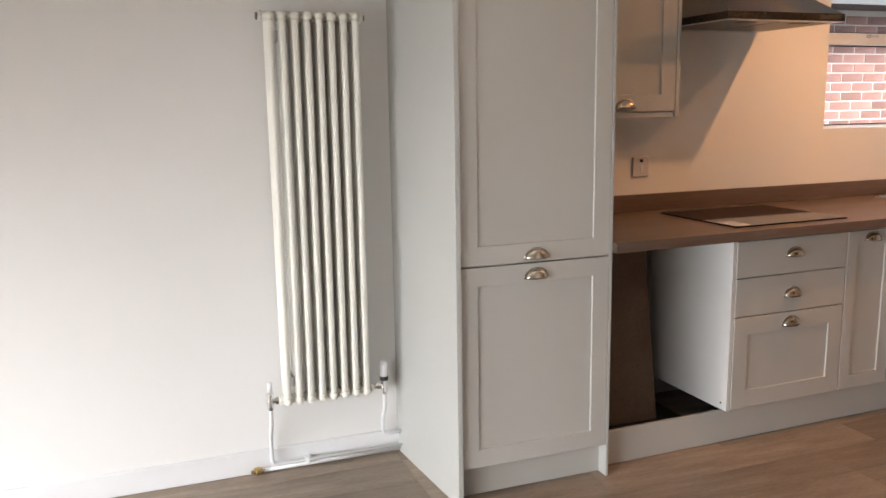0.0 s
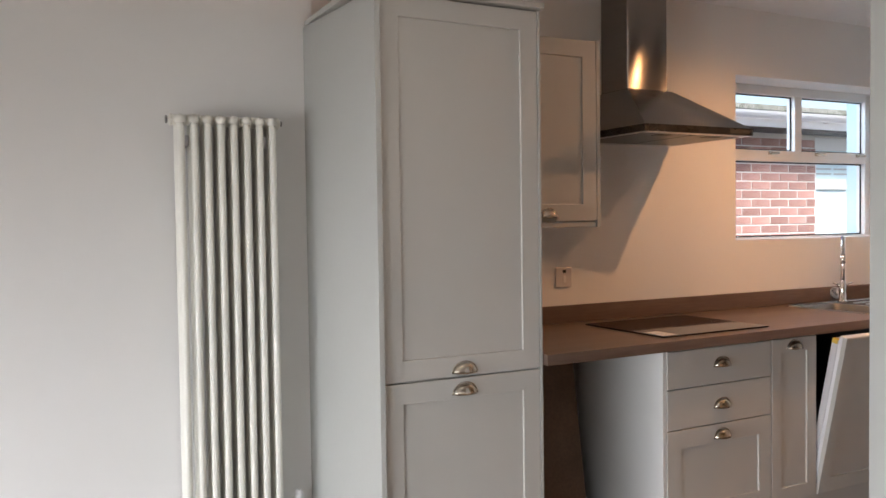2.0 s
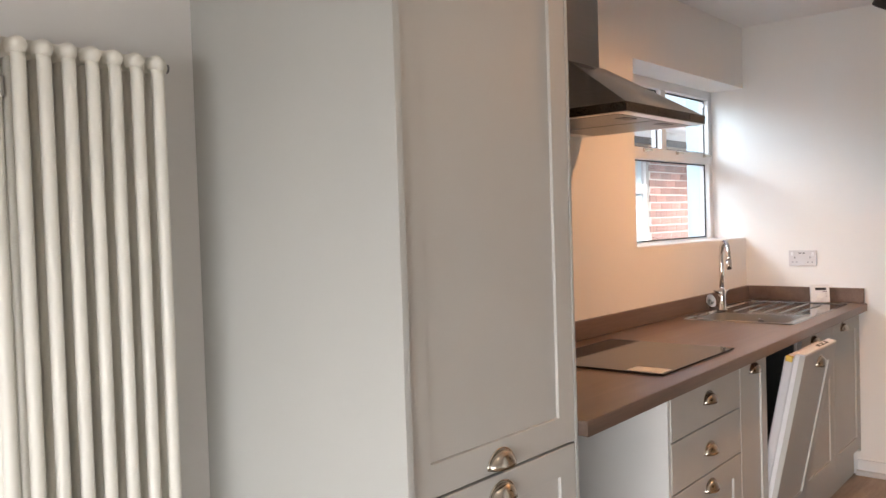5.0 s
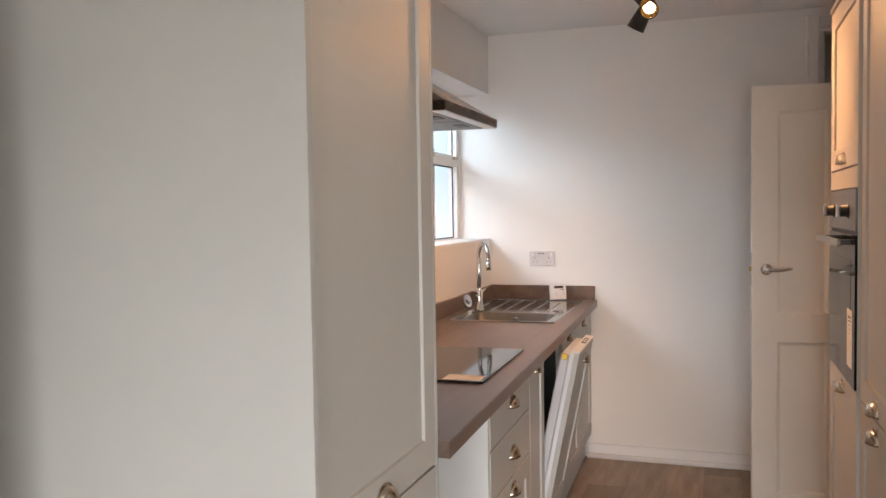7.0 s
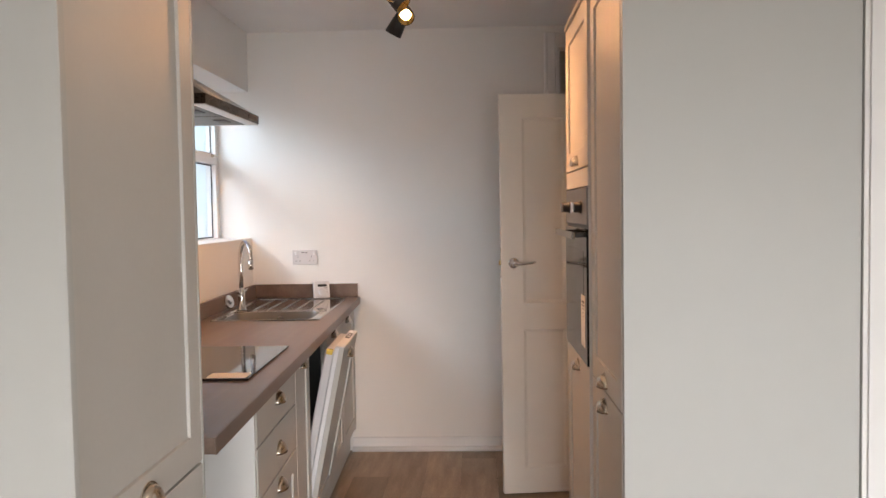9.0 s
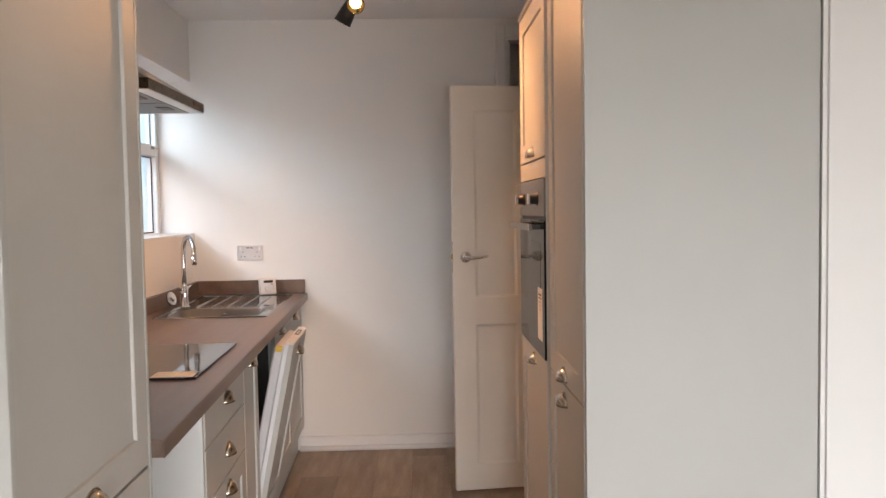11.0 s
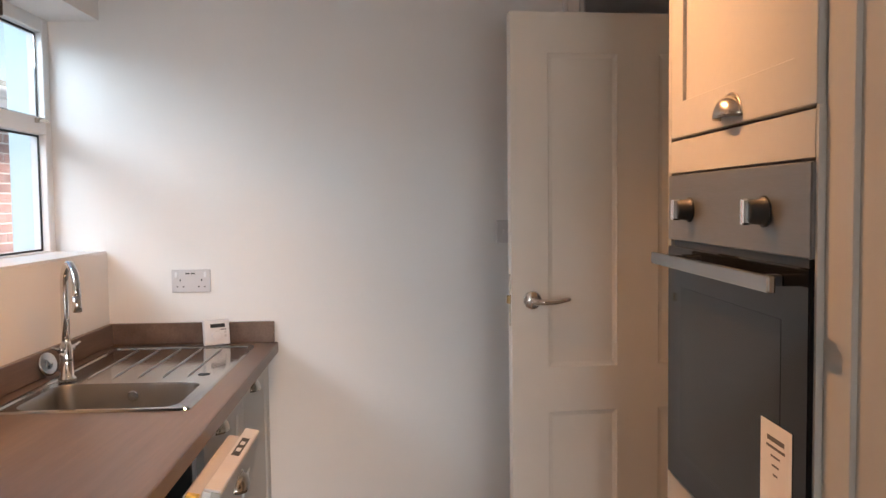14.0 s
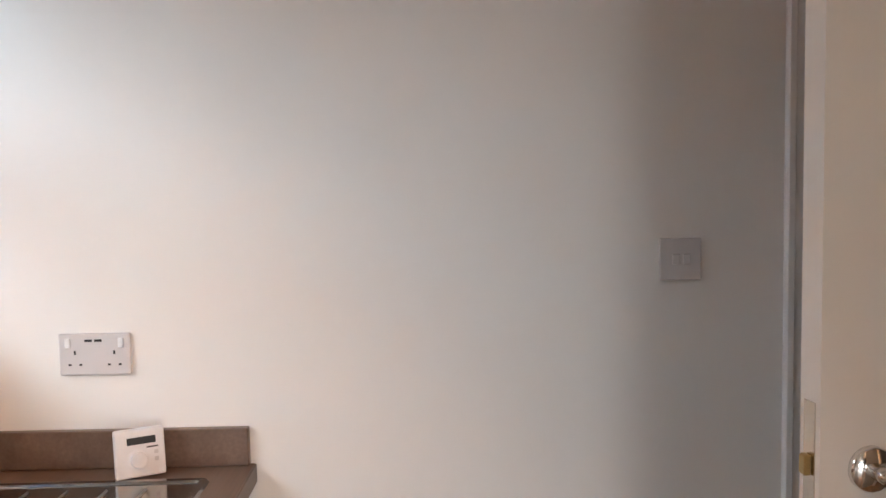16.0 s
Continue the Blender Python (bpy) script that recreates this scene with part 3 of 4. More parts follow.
for inset, z, r in ((0.0, zb, 0.055), (0.004, zb - 0.006, 0.052), (0.010, zb - 0.10, 0.05), (0.020, zb - 0.150, 0.05), (0.045, zb - 0.165, 0.04)):
    rings.append([(x, y, z) for x, y in rounded(BX[0] + inset, BX[1] - inset, BX[2] + inset, BX[3] - inset, r)])
loft(bm, rings)
part("bowl", bm, M_BOWL, sink, "deep rounded steel bowl", smooth=True)
bm = lathe(bmesh.new(), (BX[1] - 0.0085, 3.65, zb - 0.036), (-1, 0, -0.08), [(0, 0.016), (0.003, 0.016), (0.004, 0.012), (0.0042, 0.001)], 18)
part("overflow", bm, M_CHROME, sink, "round chrome overflow", smooth=True)
part("waste", lathe(bmesh.new(), (4.08, 3.67, zb - 0.1645), (0, 0, 1), [(0, 0.042), (0.003, 0.042), (0.004, 0.034), (0.001, 0.030), (0.001, 0.001)], 24), M_CHROME, sink, "chrome basket waste")
for i in range(5):
    y = 3.512 + i * 0.074
    part("drainer_rib", tube(bmesh.new(), [(4.30, y, zb + 0.0008), (4.33, y, zb + 0.0022), (4.73, y, zb + 0.0022), (4.780, y, zb + 0.0008)], 0.0022, 8), M_LIP, sink, smooth=True)
part("tap_hole", lathe(bmesh.new(), (4.335, 3.470, zb + 0.0002), (0, 0, 1), [(0, 0.018), (0.0008, 0.018), (0.0009, 0.001)], 20), M_BLACK, sink, "round dark unused tap hole")

tap = thing("kitchen_tap", (4.285, 3.862, WT + 0.006), "chrome swan-neck mixer tap with two levers", "tap")
B0 = Vector((4.285, 3.862, zt))
bm = lathe(bmesh.new(), B0, (0, 0, 1), [(0, 0.026), (0.006, 0.026), (0.010, 0.0195), (0.060, 0.0190), (0.100, 0.0185), (0.108, 0.014), (0.115, 0.0125)], 20)
part("body", bm, M_CHROME, tap, smooth=True)
dirn = Vector((-0.81, -0.59, 0)).normalized()
pts = [B0 + Vector((0, 0, 0.10)), B0 + Vector((0, 0, 0.20)), B0 + Vector((0, 0, 0.265))]
R = 0.067
for i in range(1, 12):
    a = math.pi * i / 11 * 0.98
    pts.append(B0 + Vector((0, 0, 0.272)) + dirn * (R - R * math.cos(a)) + Vector((0, 0, R * 1.15 * math.sin(a))))
pts.append(pts[-1] + Vector((0, 0, -0.045)))
part("spout", tube(bmesh.new(), pts, 0.0115, 14), M_CHROME, tap, smooth=True)
part("nozzle", lathe(bmesh.new(), pts[-1] + Vector((0, 0, 0.03)), (0, 0, -1), [(0, 0.0135), (0.045, 0.0135), (0.047, 0.010)], 14), M_CHROME, tap, smooth=True)
for s in (1, -1):
    side = Vector((0.94 * s, -0.33 * s, 0))
    c = B0 + Vector((0, 0, 0.092))
    bm = tube(bmesh.new(), [c + side * 0.014, c + side * 0.028], 0.0095, 12)
    tube(bm, [c + side * 0.024 + Vector((0, 0, 0.002)), c + side * 0.040 + Vector((0, 0, 0.006)), c + side * 0.058 + Vector((0, 0, 0.012))], 0.005, 8, [0.006, 0.005, 0.004])
    part("lever", bm, M_CHROME, tap, smooth=True)
bm = lathe(bmesh.new(), (4.335, 3.942, WT + 0.043), (-0.35, -0.9, 0.25), [(0, 0.002), (0.001, 0.036), (0.006, 0.036), (0.009, 0.030), (0.005, 0.020), (0.012, 0.010), (0.014, 0.001)], 24)
strainer = solo("sink_strainer", bm, M_CHROME, "round chrome sink strainer leaning on the upstand", "sink strainer", smooth=True)

th = thing("heating_thermostat", (4.850, 3.600, WT), "white room thermostat with dial leaning on the upstand", "thermostat")
ORIGIN[th.name] = Vector((0, 0, 0))
th.rotation_euler = (radians(-9), 0, radians(-62))
th.location = (4.846, 3.592, WT + 0.0045)
part("case", cuboid(-0.047, 0.047, -0.013, 0.013, 0, 0.094, 0.004, 2), M_PLASTIC, th)
part("screen", cuboid(-0.024, 0.030, -0.0136, -0.012, 0.064, 0.078), M_BLACK, th, "dark display window")
part("dial", lathe(bmesh.new(), (-0.004, -0.013, 0.034), (0, -1, 0), [(0, 0.020), (0.002, 0.020), (0.003, 0.016), (0.010, 0.0145), (0.011, 0.001)], 24), M_PLASTIC, th, "round white dial")
for i in range(2):
    part("button", cuboid(0.026, 0.034, -0.0142, -0.0125, 0.028 + i * 0.014, 0.036 + i * 0.014, 0.001), M_SWITCH, th)
part("print_bar", cuboid(0.012, 0.034, -0.0134, -0.0128, 0.055, 0.058), M_INK, th, "line of small print")

# the run of base units stands slightly askew to the wall
SKEW = Matrix.Translation((2.545, 3.363, 0)) @ pose(0, 0, 0, 0, 0, math.degrees(0.0205)) @ Matrix.Translation((-2.545, -3.363, 0))
for ob in (dr, n3, sk, filler, plinth, dw, hob, sink, tap, strainer):
    ob.location = SKEW @ ob.location
    ob.rotation_euler.z += 0.0205

# ---- cooker hood ----
hood = thing("cooker_hood", (2.856, 3.75, 1.74), "brushed steel chimney cooker hood", "cooker hood")
hx0, hx1, hy0, hy1, hz = 2.556, 3.157, 3.495, NORTH, 1.742
bm = bmesh.new()
low = [(hx0, hy1, hz + 0.028), (hx1, hy1, hz + 0.028), (hx1, hy0, hz + 0.028), (hx0, hy0, hz + 0.028)]
mid = [(2.725, hy1, hz + 0.225), (2.982, hy1, hz + 0.225), (2.982, 3.805, hz + 0.225), (2.725, 3.805, hz + 0.225)]
loft(bm, [low, mid], True, True)
part("canopy", bm, M_STEEL, hood, "sloping steel canopy")
part("rim", cuboid(hx0 - 0.001, hx1 + 0.001, hy0 - 0.001, hy1, hz, hz + 0.030, 0.001), M_RIM, hood)
for x in (2.585, 2.862):
    f = part("grease_filter", cuboid(x, x + 0.266, 3.54, 3.95, hz - 0.004, hz + 0.001), M_FILTER, hood, "ribbed metal filter")
    part("catch", cuboid(x + 0.09, x + 0.17, 3.56, 3.60, hz - 0.006, hz - 0.003, 0.001), M_BLACK, f)
part("chimney", cuboid(2.738, 2.968, 3.820, hy1, hz + 0.2255, CEIL - 0.002, 0.004), M_STEEL, hood, "tall steel chimney")
bm = bmesh.new()
box(bm, hx0 + 0.001, hx1 - 0.001, hy0 + 0.001, 3.538, hz - 0.003, hz - 0.0005)
box(bm, hx0 + 0.001, hx1 - 0.001, 3.952, hy1 - 0.002, hz - 0.003, hz - 0.0005)
box(bm, hx0 + 0.001, 2.583, 3.538, 3.952, hz - 0.003, hz - 0.0005)
box(bm, 3.130, hx1 - 0.001, 3.538, 3.952, hz - 0.003, hz - 0.0005)
part("underside_frame", bm, M_LIP, hood, "bright steel frame round the filters")
part("control_strip", cuboid(3.02, 3.13, hy0 - 0.002, hy0 - 0.0008, hz + 0.008, hz + 0.022), M_BLACK, hood, "row of dark push buttons")

# wall cabinet beside the hood
wc = thing("wall_cabinet", (2.20, 3.83, 1.36), "pale grey shaker wall cabinet beside the hood", "cabinet")
part("carcass", cuboid(1.938, 2.430, 3.669, NORTH, 1.380, 2.116), M_UNIT, wc)
part("end_panel", cuboid(2.430, 2.448, 3.646, NORTH, 1.357, 2.120, 0.001), M_PANEL, wc)
part("light_rail", cuboid(1.938, 2.429, 3.655, 3.673, 1.357, 1.379, 0.001), M_UNIT, wc)
front(wc, "door", 1.940, 2.428, 1.382, 2.116, 3.647, FACE_SOUTH, (2.19, 1.395))

# ---- tall units with the oven ----
Y = 2.334
YF = 2.324
tf = thing("fridge_housing", (2.585, 2.03, 0), "pale grey shaker tall fridge housing with two doors", "cabinet")
part("end_panel", cuboid(2.293, 2.312, SOUTH_K + 0.003, YF - 0.003, 0, 2.112, 0.001), M_PANEL, tf, "smooth pale grey end panel")
part("scribe_strip", cuboid(2.286, 2.310, SOUTH_K - 0.011, SOUTH_K + 0.001, 0, 2.112, 0.001), M_PANEL, tf)
part("carcass", cuboid(2.316, 2.838, SOUTH_K, YF - 0.024, 0.13, 2.110), M_CARCASS, tf)
front(tf, "upper_door", 2.314, 2.838, 0.870, 2.110, YF, FACE_NORTH, (2.588, 0.882))
front(tf, "lower_door", 2.314, 2.838, 0.130, 0.864, YF, FACE_NORTH, (2.588, 0.808))
part("plinth", cuboid(2.314, 2.838, YF - 0.075, YF - 0.058, 0.002, 0.128), M_UNIT, tf)
lid(tf, 2.288, 2.841, SOUTH_K + 0.002, YF + 0.004, 2.116, 2.134)
to = thing("oven_housing", (3.14, 2.03, 0), "pale grey shaker tall oven housing", "cabinet")
bm = bmesh.new()
box(bm, 2.842, 2.858, SOUTH_K, Y - 0.024, 0.13, 2.110)
box(bm, 3.424, 3.440, SOUTH_K, Y - 0.024, 0.13, 2.110)
box(bm, 2.858, 3.424, SOUTH_K, SOUTH_K + 0.016, 0.13, 2.110)
for z in (0.13, 0.868, 1.488, 2.094):
    box(bm, 2.858, 3.424, SOUTH_K + 0.016, Y - 0.024, z, z + 0.016)
part("carcass", bm, M_CARCASS, to)
part("end_panel", cuboid(3.442, 3.460, SOUTH_K, Y - 0.001, 0, 2.112, 0.001), M_PANEL, to, "smooth pale grey end panel")
front(to, "upper_door", 2.843, 3.439, 1.556, 2.110, Y, FACE_NORTH, (3.128, 1.566))
part("side_stile", cuboid(2.8385, 2.8445, Y - 0.022, Y - 0.001, 0.885, 1.555), M_UNIT, to)
part("filler_panel", cuboid(2.845, 3.439, Y - 0.020, Y, 1.488, 1.550, 0.001), M_UNIT, to)
front(to, "lower_door", 2.843, 3.439, 0.130, 0.884, Y, FACE_NORTH, (3.125, 0.832))
part("plinth", cuboid(2.842, 3.440, Y - 0.075, Y - 0.058, 0.002, 0.128), M_UNIT, to)
lid(to, 2.843, 3.466, SOUTH_K + 0.002, Y + 0.004, 2.116, 2.134)

oven = thing("built_in_oven", (3.14, 2.2, 0.885), "built-in dark steel oven with black glass door", "oven")
part("body", cuboid(2.862, 3.420, 1.80, Y - 0.002, 0.890, 1.480), M_BLACK, oven)
fas = part("control_panel", cuboid(2.845, 3.437, Y - 0.004, Y + 0.005, 1.358, 1.484, 0.002), M_OVEN, oven, "dark steel control panel")
for x in (2.985, 3.31):
    k = lathe(bmesh.new(), (x, Y + 0.005, 1.418), (0, 1, 0), [(0, 0.023), (0.003, 0.023), (0.004, 0.019), (0.024, 0.0175), (0.026, 0.015), (0.0262, 0.001)], 22)
    kk = part("knob", k, M_BLACK, fas, "black knob with a steel grip", smooth=True)
    part("grip", cuboid(x - 0.0055, x + 0.0055, Y + 0.022, Y + 0.040, 1.399, 1.437, 0.003, 2), M_CHROME, fas, "steel knob grip")
ovd = part("door", cuboid(2.845, 3.437, Y - 0.004, Y + 0.006, 0.890, 1.346, 0.002), M_BLACKGLASS, oven, "black glass oven door")
part("window", cuboid(2.925, 3.357, Y + 0.0061, Y + 0.0066, 0.955, 1.270), M_OVENGLASS, ovd, "smoked inner window")
for x in (2.93, 3.352):
    part("handle_bracket", cuboid(x - 0.010, x + 0.010, Y + 0.006, Y + 0.042, 1.316, 1.332, 0.002), M_BLACK, ovd)
part("handle", cuboid(2.864, 3.400, Y + 0.040, Y + 0.052, 1.313, 1.336, 0.003, 2), M_STEEL, ovd, "flat steel bar handle")
part("energy_label", cuboid(2.885, 2.985, Y + 0.0067, Y + 0.0072, 0.945, 1.120), M_PAPER, ovd, "white paper energy label")
bm = bmesh.new()
for i, (w, h) in enumerate(((0.055, 0.007), (0.060, 0.004), (0.030, 0.003), (0.022, 0.003), (0.015, 0.003))):
    box(bm, 2.935 - w / 2, 2.935 + w / 2, Y + 0.0071, Y + 0.0075, 1.100 - i * 0.013 - h, 1.100 - i * 0.013)
part("print_bar", bm, M_INK, oven)

# ---- radiator ----
RX0, PITCH, RY, RZ0, RZ1 = 0.792, 0.0442, 3.786, 0.285, 1.772
rad = thing("column_radiator", (0.94, RY, RZ0), "tall cream three-column vertical radiator on the wall", "radiator")
for i in range(8):
    x = RX0 + i * PITCH
    for z in (RZ0 + 0.03, RZ1 - 0.03):
        bm = bmesh.new()
        lathe(bm, (x, RY - 0.052, z), (0, 1, 0), [(0, 0.006), (0.005, 0.0125), (0.016, 0.0168), (0.088, 0.0168), (0.099, 0.0125), (0.104, 0.006)], 14)
        lathe(bm, (x - PITCH / 2, RY, z), (1, 0, 0), [(0, 0.0185), (PITCH, 0.0185)], 14)
        part("column_head", bm, M_RAD, rad, smooth=True)
    for dy in (-0.036, 0.0, 0.036):
        bm = tube(bmesh.new(), [(x, RY + dy * 0.8, RZ0 + 0.030), (x, RY + dy, RZ0 + 0.055), (x, RY + dy, RZ1 - 0.055), (x, RY + dy * 0.8, RZ1 - 0.030)], 0.0125, 12)
        part("column_tube", bm, M_RAD, rad, smooth=True)
for z in (RZ0 + 0.03, RZ1 - 0.03):
    for x, s in ((RX0 - PITCH / 2, -1), (RX0 + 7.5 * PITCH, 1)):
        part("end_bush", lathe(bmesh.new(), (x, RY, z), (s, 0, 0), [(0, 0.021), (0.008, 0.021), (0.010, 0.012), (0.015, 0.012)], 8), M_RAD, rad)
part("bleed_plug", lathe(bmesh.new(), (RX0 - PITCH / 2 - 0.015, RY, RZ1 - 0.03), (-1, 0, 0), [(0, 0.013), (0.006, 0.013)], 8), M_OVEN, rad, "dark metal end plug")
part("bleed_plug", lathe(bmesh.new(), (RX0 + 7.5 * PITCH + 0.015, RY, RZ1 - 0.03), (1, 0, 0), [(0, 0.010), (0.006, 0.010)], 8), M_OVEN, rad)
for x in (RX0 + 0.5 * PITCH, RX0 + 6.5 * PITCH):
    for z in (RZ0 + 0.10, RZ1 - 0.10):
        part("wall_bracket", cuboid(x - 0.008, x + 0.008, RY - 0.01, NORTH_L, z - 0.02, z + 0.02, 0.003), M_SWITCH, rad, "grey wall bracket")


def valve(name, x, z, head, label, side):
    v = thing(name, (x, RY, z - 0.03), label, "radiator valve", "radiator valves")
    bm = lathe(bmesh.new(), (x, RY, z - 0.035), (0, 0, 1), [(0, 0.010), (0.012, 0.0135), (0.028, 0.0135), (0.030, 0.0115), (0.052, 0.0115), (0.054, 0.014), (0.066, 0.014)], 12)
    tube(bm, [(x, RY, z), (x - side * 0.040, RY, z)], 0.010, 10)
    lathe(bm, (x - side * 0.018, RY, z), (-side, 0, 0), [(0, 0.015), (0.013, 0.015)], 6)
    part("body", bm, M_CHROME, v, "chrome angle valve body", smooth=False)
    part("head", lathe(bmesh.new(), (x, RY, z + 0.038), (0, 0, 1), head, 18), M_PLASTIC, v, "white plastic valve head", smooth=True)
    return v


v2 = valve("thermostatic_valve", 1.182, 0.318, [(0, 0.014), (0.004, 0.0165), (0.048, 0.016), (0.052, 0.0155), (0.053, 0.0135), (0.060, 0.013), (0.064, 0.009), (0.065, 0.001)], "chrome thermostatic radiator valve with white head", 1)
part("collar", lathe(bmesh.new(), (1.182, RY, 0.340), (0, 0, 1), [(0, 0.017), (0.016, 0.017)], 14), M_BLACK, v2, "black collar")
valve("lockshield_valve", 0.728, 0.315, [(0, 0.0105), (0.034, 0.0105), (0.037, 0.008), (0.038, 0.001)], "chrome lockshield radiator valve with white cap", -1)
PY = NORTH_L - 0.045
bm = tube(bmesh.new(), [(0.728, RY, 0.285), (0.728, RY, 0.225), (0.728, RY + 0.012, 0.20), (0.728, PY, 0.17), (0.728, PY, 0.060), (0.736, PY, 0.045), (0.756, PY, 0.040), (1.262, PY, 0.040)], 0.0082, 10)
solo("heating_pipe", bm, M_TRIM, "white painted copper heating pipe along the skirting", "pipe", smooth=True)
bm = tube(bmesh.new(), [(1.182, RY, 0.288), (1.182, RY, 0.225), (1.182, RY + 0.012, 0.20), (1.182, PY, 0.17), (1.182, PY, 0.115), (1.190, PY, 0.102), (1.207, PY, 0.098), (1.264, PY, 0.098)], 0.0082, 10)
solo("heating_pipe", bm, M_TRIM, "white painted copper pipe rising to the radiator valve", "pipe", smooth=True)
bm = tube(bmesh.new(), [(0.690, NORTH_L - 0.024, 0.016), (1.262, NORTH_L - 0.024, 0.016)], 0.0080, 10)
solo("heating_pipe", bm, M_TRIM, "white painted pipe lying on the floor edge", "pipe", smooth=True)
bm = tube(bmesh.new(), [(0.868, PY, 0.027), (0.868, PY, 0.053)], 0.012, 10)
box(bm, 0.856, 0.880, PY, NORTH_L - 0.0145, 0.031, 0.049, 0.002)
solo("pipe_clip", bm, M_TRIM, "white plastic pipe clip on the skirting", "pipe clip")
bm = lathe(bmesh.new(), (0.690, NORTH_L - 0.035, 0.020), (-1, -0.3, 0.1), [(0, 0.011), (0.012, 0.013), (0.016, 0.016), (0.030, 0.016), (0.032, 0.009), (0.045, 0.008)], 8)
solo("drain_cock", bm, M_BRASS, "dull brass drain cock at the pipe end", "drain cock")

# ---- sockets and switches ----


def rocker(bm, x, z, w=0.011, h=0.020):
    return box(bm, x - w / 2, x + w / 2, -0.0125, -0.008, z - h / 2, z + h / 2, 0.0015)


def double_socket(at, turn):
    s = thing("double_socket", at, "white double wall socket with two USB ports", "socket")
    s.rotation_euler = (0, 0, turn)
    ORIGIN[s.name] = Vector((0, 0, 0))
    part("plate", cuboid(-0.073, 0.073, -0.009, 0.0, -0.043, 0.043, 0.003, 2), M_SWITCH, s)
    for x in (-0.054, 0.054):
        part("switch", rocker(bmesh.new(), x, 0.024), M_TRIM, s)
    for x in (-0.012, 0.008):
        part("usb_port", cuboid(x - 0.0075, x + 0.0075, -0.0096, -0.008, 0.026, 0.031), M_BLACK, s, "black USB port")
    part("print_bar", cuboid(-0.012, 0.010, -0.0095, -0.0085, 0.012, 0.020), M_SWITCH, s, "grey patch of small print")
    for x in (-0.040, 0.040):
        for dx, dz, w, h in ((0, 0.004, 0.004, 0.008), (-0.011, -0.021, 0.006, 0.004), (0.011, -0.021, 0.006, 0.004)):
            part("pin_hole", cuboid(x + dx - w / 2, x + dx + w / 2, -0.0095, -0.0085, dz - h / 2, dz + h / 2), M_BLACK, s)
    return s


double_socket((EAST, 3.700, 1.152), radians(-90))
sw = thing("light_switch", (EAST, 2.502, 1.3235), "grey-white double light switch plate in shade", "light switch")
sw.rotation_euler = (0, 0, radians(-90))
ORIGIN[sw.name] = Vector((0, 0, 0))
part("plate", cuboid(-0.043, 0.043, -0.009, 0, -0.043, 0.043, 0.003, 2), M_SWITCH, sw)
for x in (-0.010, 0.012):
    part("rocker", rocker(bmesh.new(), x, 0.0, 0.016, 0.022), M_SWITCH, sw)
cs = thing("cooker_switch", (2.512, NORTH, 1.124), "white single cooker switch plate with dark neon window", "switch")
ORIGIN[cs.name] = Vector((0, 0, 0))
part("plate", cuboid(-0.043, 0.043, -0.010, 0, -0.045, 0.045, 0.003, 2), M_SWITCH, cs)
part("rocker", rocker(bmesh.new(), 0.002, -0.008, 0.016, 0.032), M_PLASTIC, cs)
part("neon_window", cuboid(-0.008, 0.010, -0.0112, -0.009, 0.024, 0.034), M_BLACK, cs, "dark neon indicator window")
part("neon", cuboid(-0.006, 0.010, -0.0108, -0.009, 0.020, 0.028), M_BLACK, cs, "dark indicator window")

# ---- window ----
FY0, FY1 = 4.200, 4.262
win = thing("window_1", (4.27, 4.23, WZ0), "white plastic window with two top lights", "window", kind="structure")
bm = bmesh.new()
fw = 0.055
box(bm, WX0, WX0 + fw, FY0, FY1, WZ0, WZ1, 0.003)
box(bm, WX1 - fw + 0.008, WX1, FY0, FY1, WZ0, WZ1, 0.003)
box(bm, WX0 + fw, WX1 - fw + 0.008, FY0, FY1, WZ0, WZ0 + 0.014, 0.003)
box(bm, WX0 + fw, WX1 - fw + 0.008, FY0, FY1, WZ1 - 0.050, WZ1, 0.003)
box(bm, WX0 + fw, WX1 - fw + 0.008, FY0, FY1, 1.700, 1.762, 0.003)
box(bm, 4.265, 4.322, FY0, FY1, 1.762, WZ1 - 0.050, 0.003)
part("window_frame", bm, M_UPVC, win)
for x0, x1, z0, z1 in ((WX0 + fw, WX1 - fw + 0.008, WZ0 + 0.014, 1.700), (WX0 + fw, 4.265, 1.762, WZ1 - 0.05), (4.322, WX1 - fw + 0.008, 1.762, WZ1 - 0.05)):
    g = 0.007
    bm = bmesh.new()
    box(bm, x0, x0 + g, FY0 + 0.0265, FY0 + 0.0335, z0, z1)
    box(bm, x1 - g, x1, FY0 + 0.0265, FY0 + 0.0335, z0, z1)
    box(bm, x0 + g, x1 - g, FY0 + 0.0265, FY0 + 0.0335, z0, z0 + g)
    box(bm, x0 + g, x1 - g, FY0 + 0.0265, FY0 + 0.0335, z1 - g, z1)
    part("gasket", bm, M_RUBBER, win, "black rubber glazing gasket")
    pane = part("pane", cuboid(x0 + g, x1 - g, FY0 + 0.028, FY0 + 0.032, z0 + g, z1 - g), M_GLASS, win, "clear window pane")
    pane.visible_shadow = False
for x in (4.06, 4.44, 4.80):
    bm = box(bmesh.new(), x - 0.012, x + 0.012, FY0 - 0.012, FY0 + 0.001, 1.738, 1.756, 0.002)
    box(bm, x - 0.012, x + 0.060, FY0 - 0.020, FY0 - 0.010, 1.742, 1.752, 0.002)
    part("window_handle", bm, M_NICKEL, win, "small steel window catch")
part("window_sill", cuboid(WX0 + 0.002, WX1 - 0.002, NORTH + 0.003, FY0 - 0.001, WZ0 + 0.0006, WZ0 + 0.008), M_TRIM, win, "white painted reveal sill")

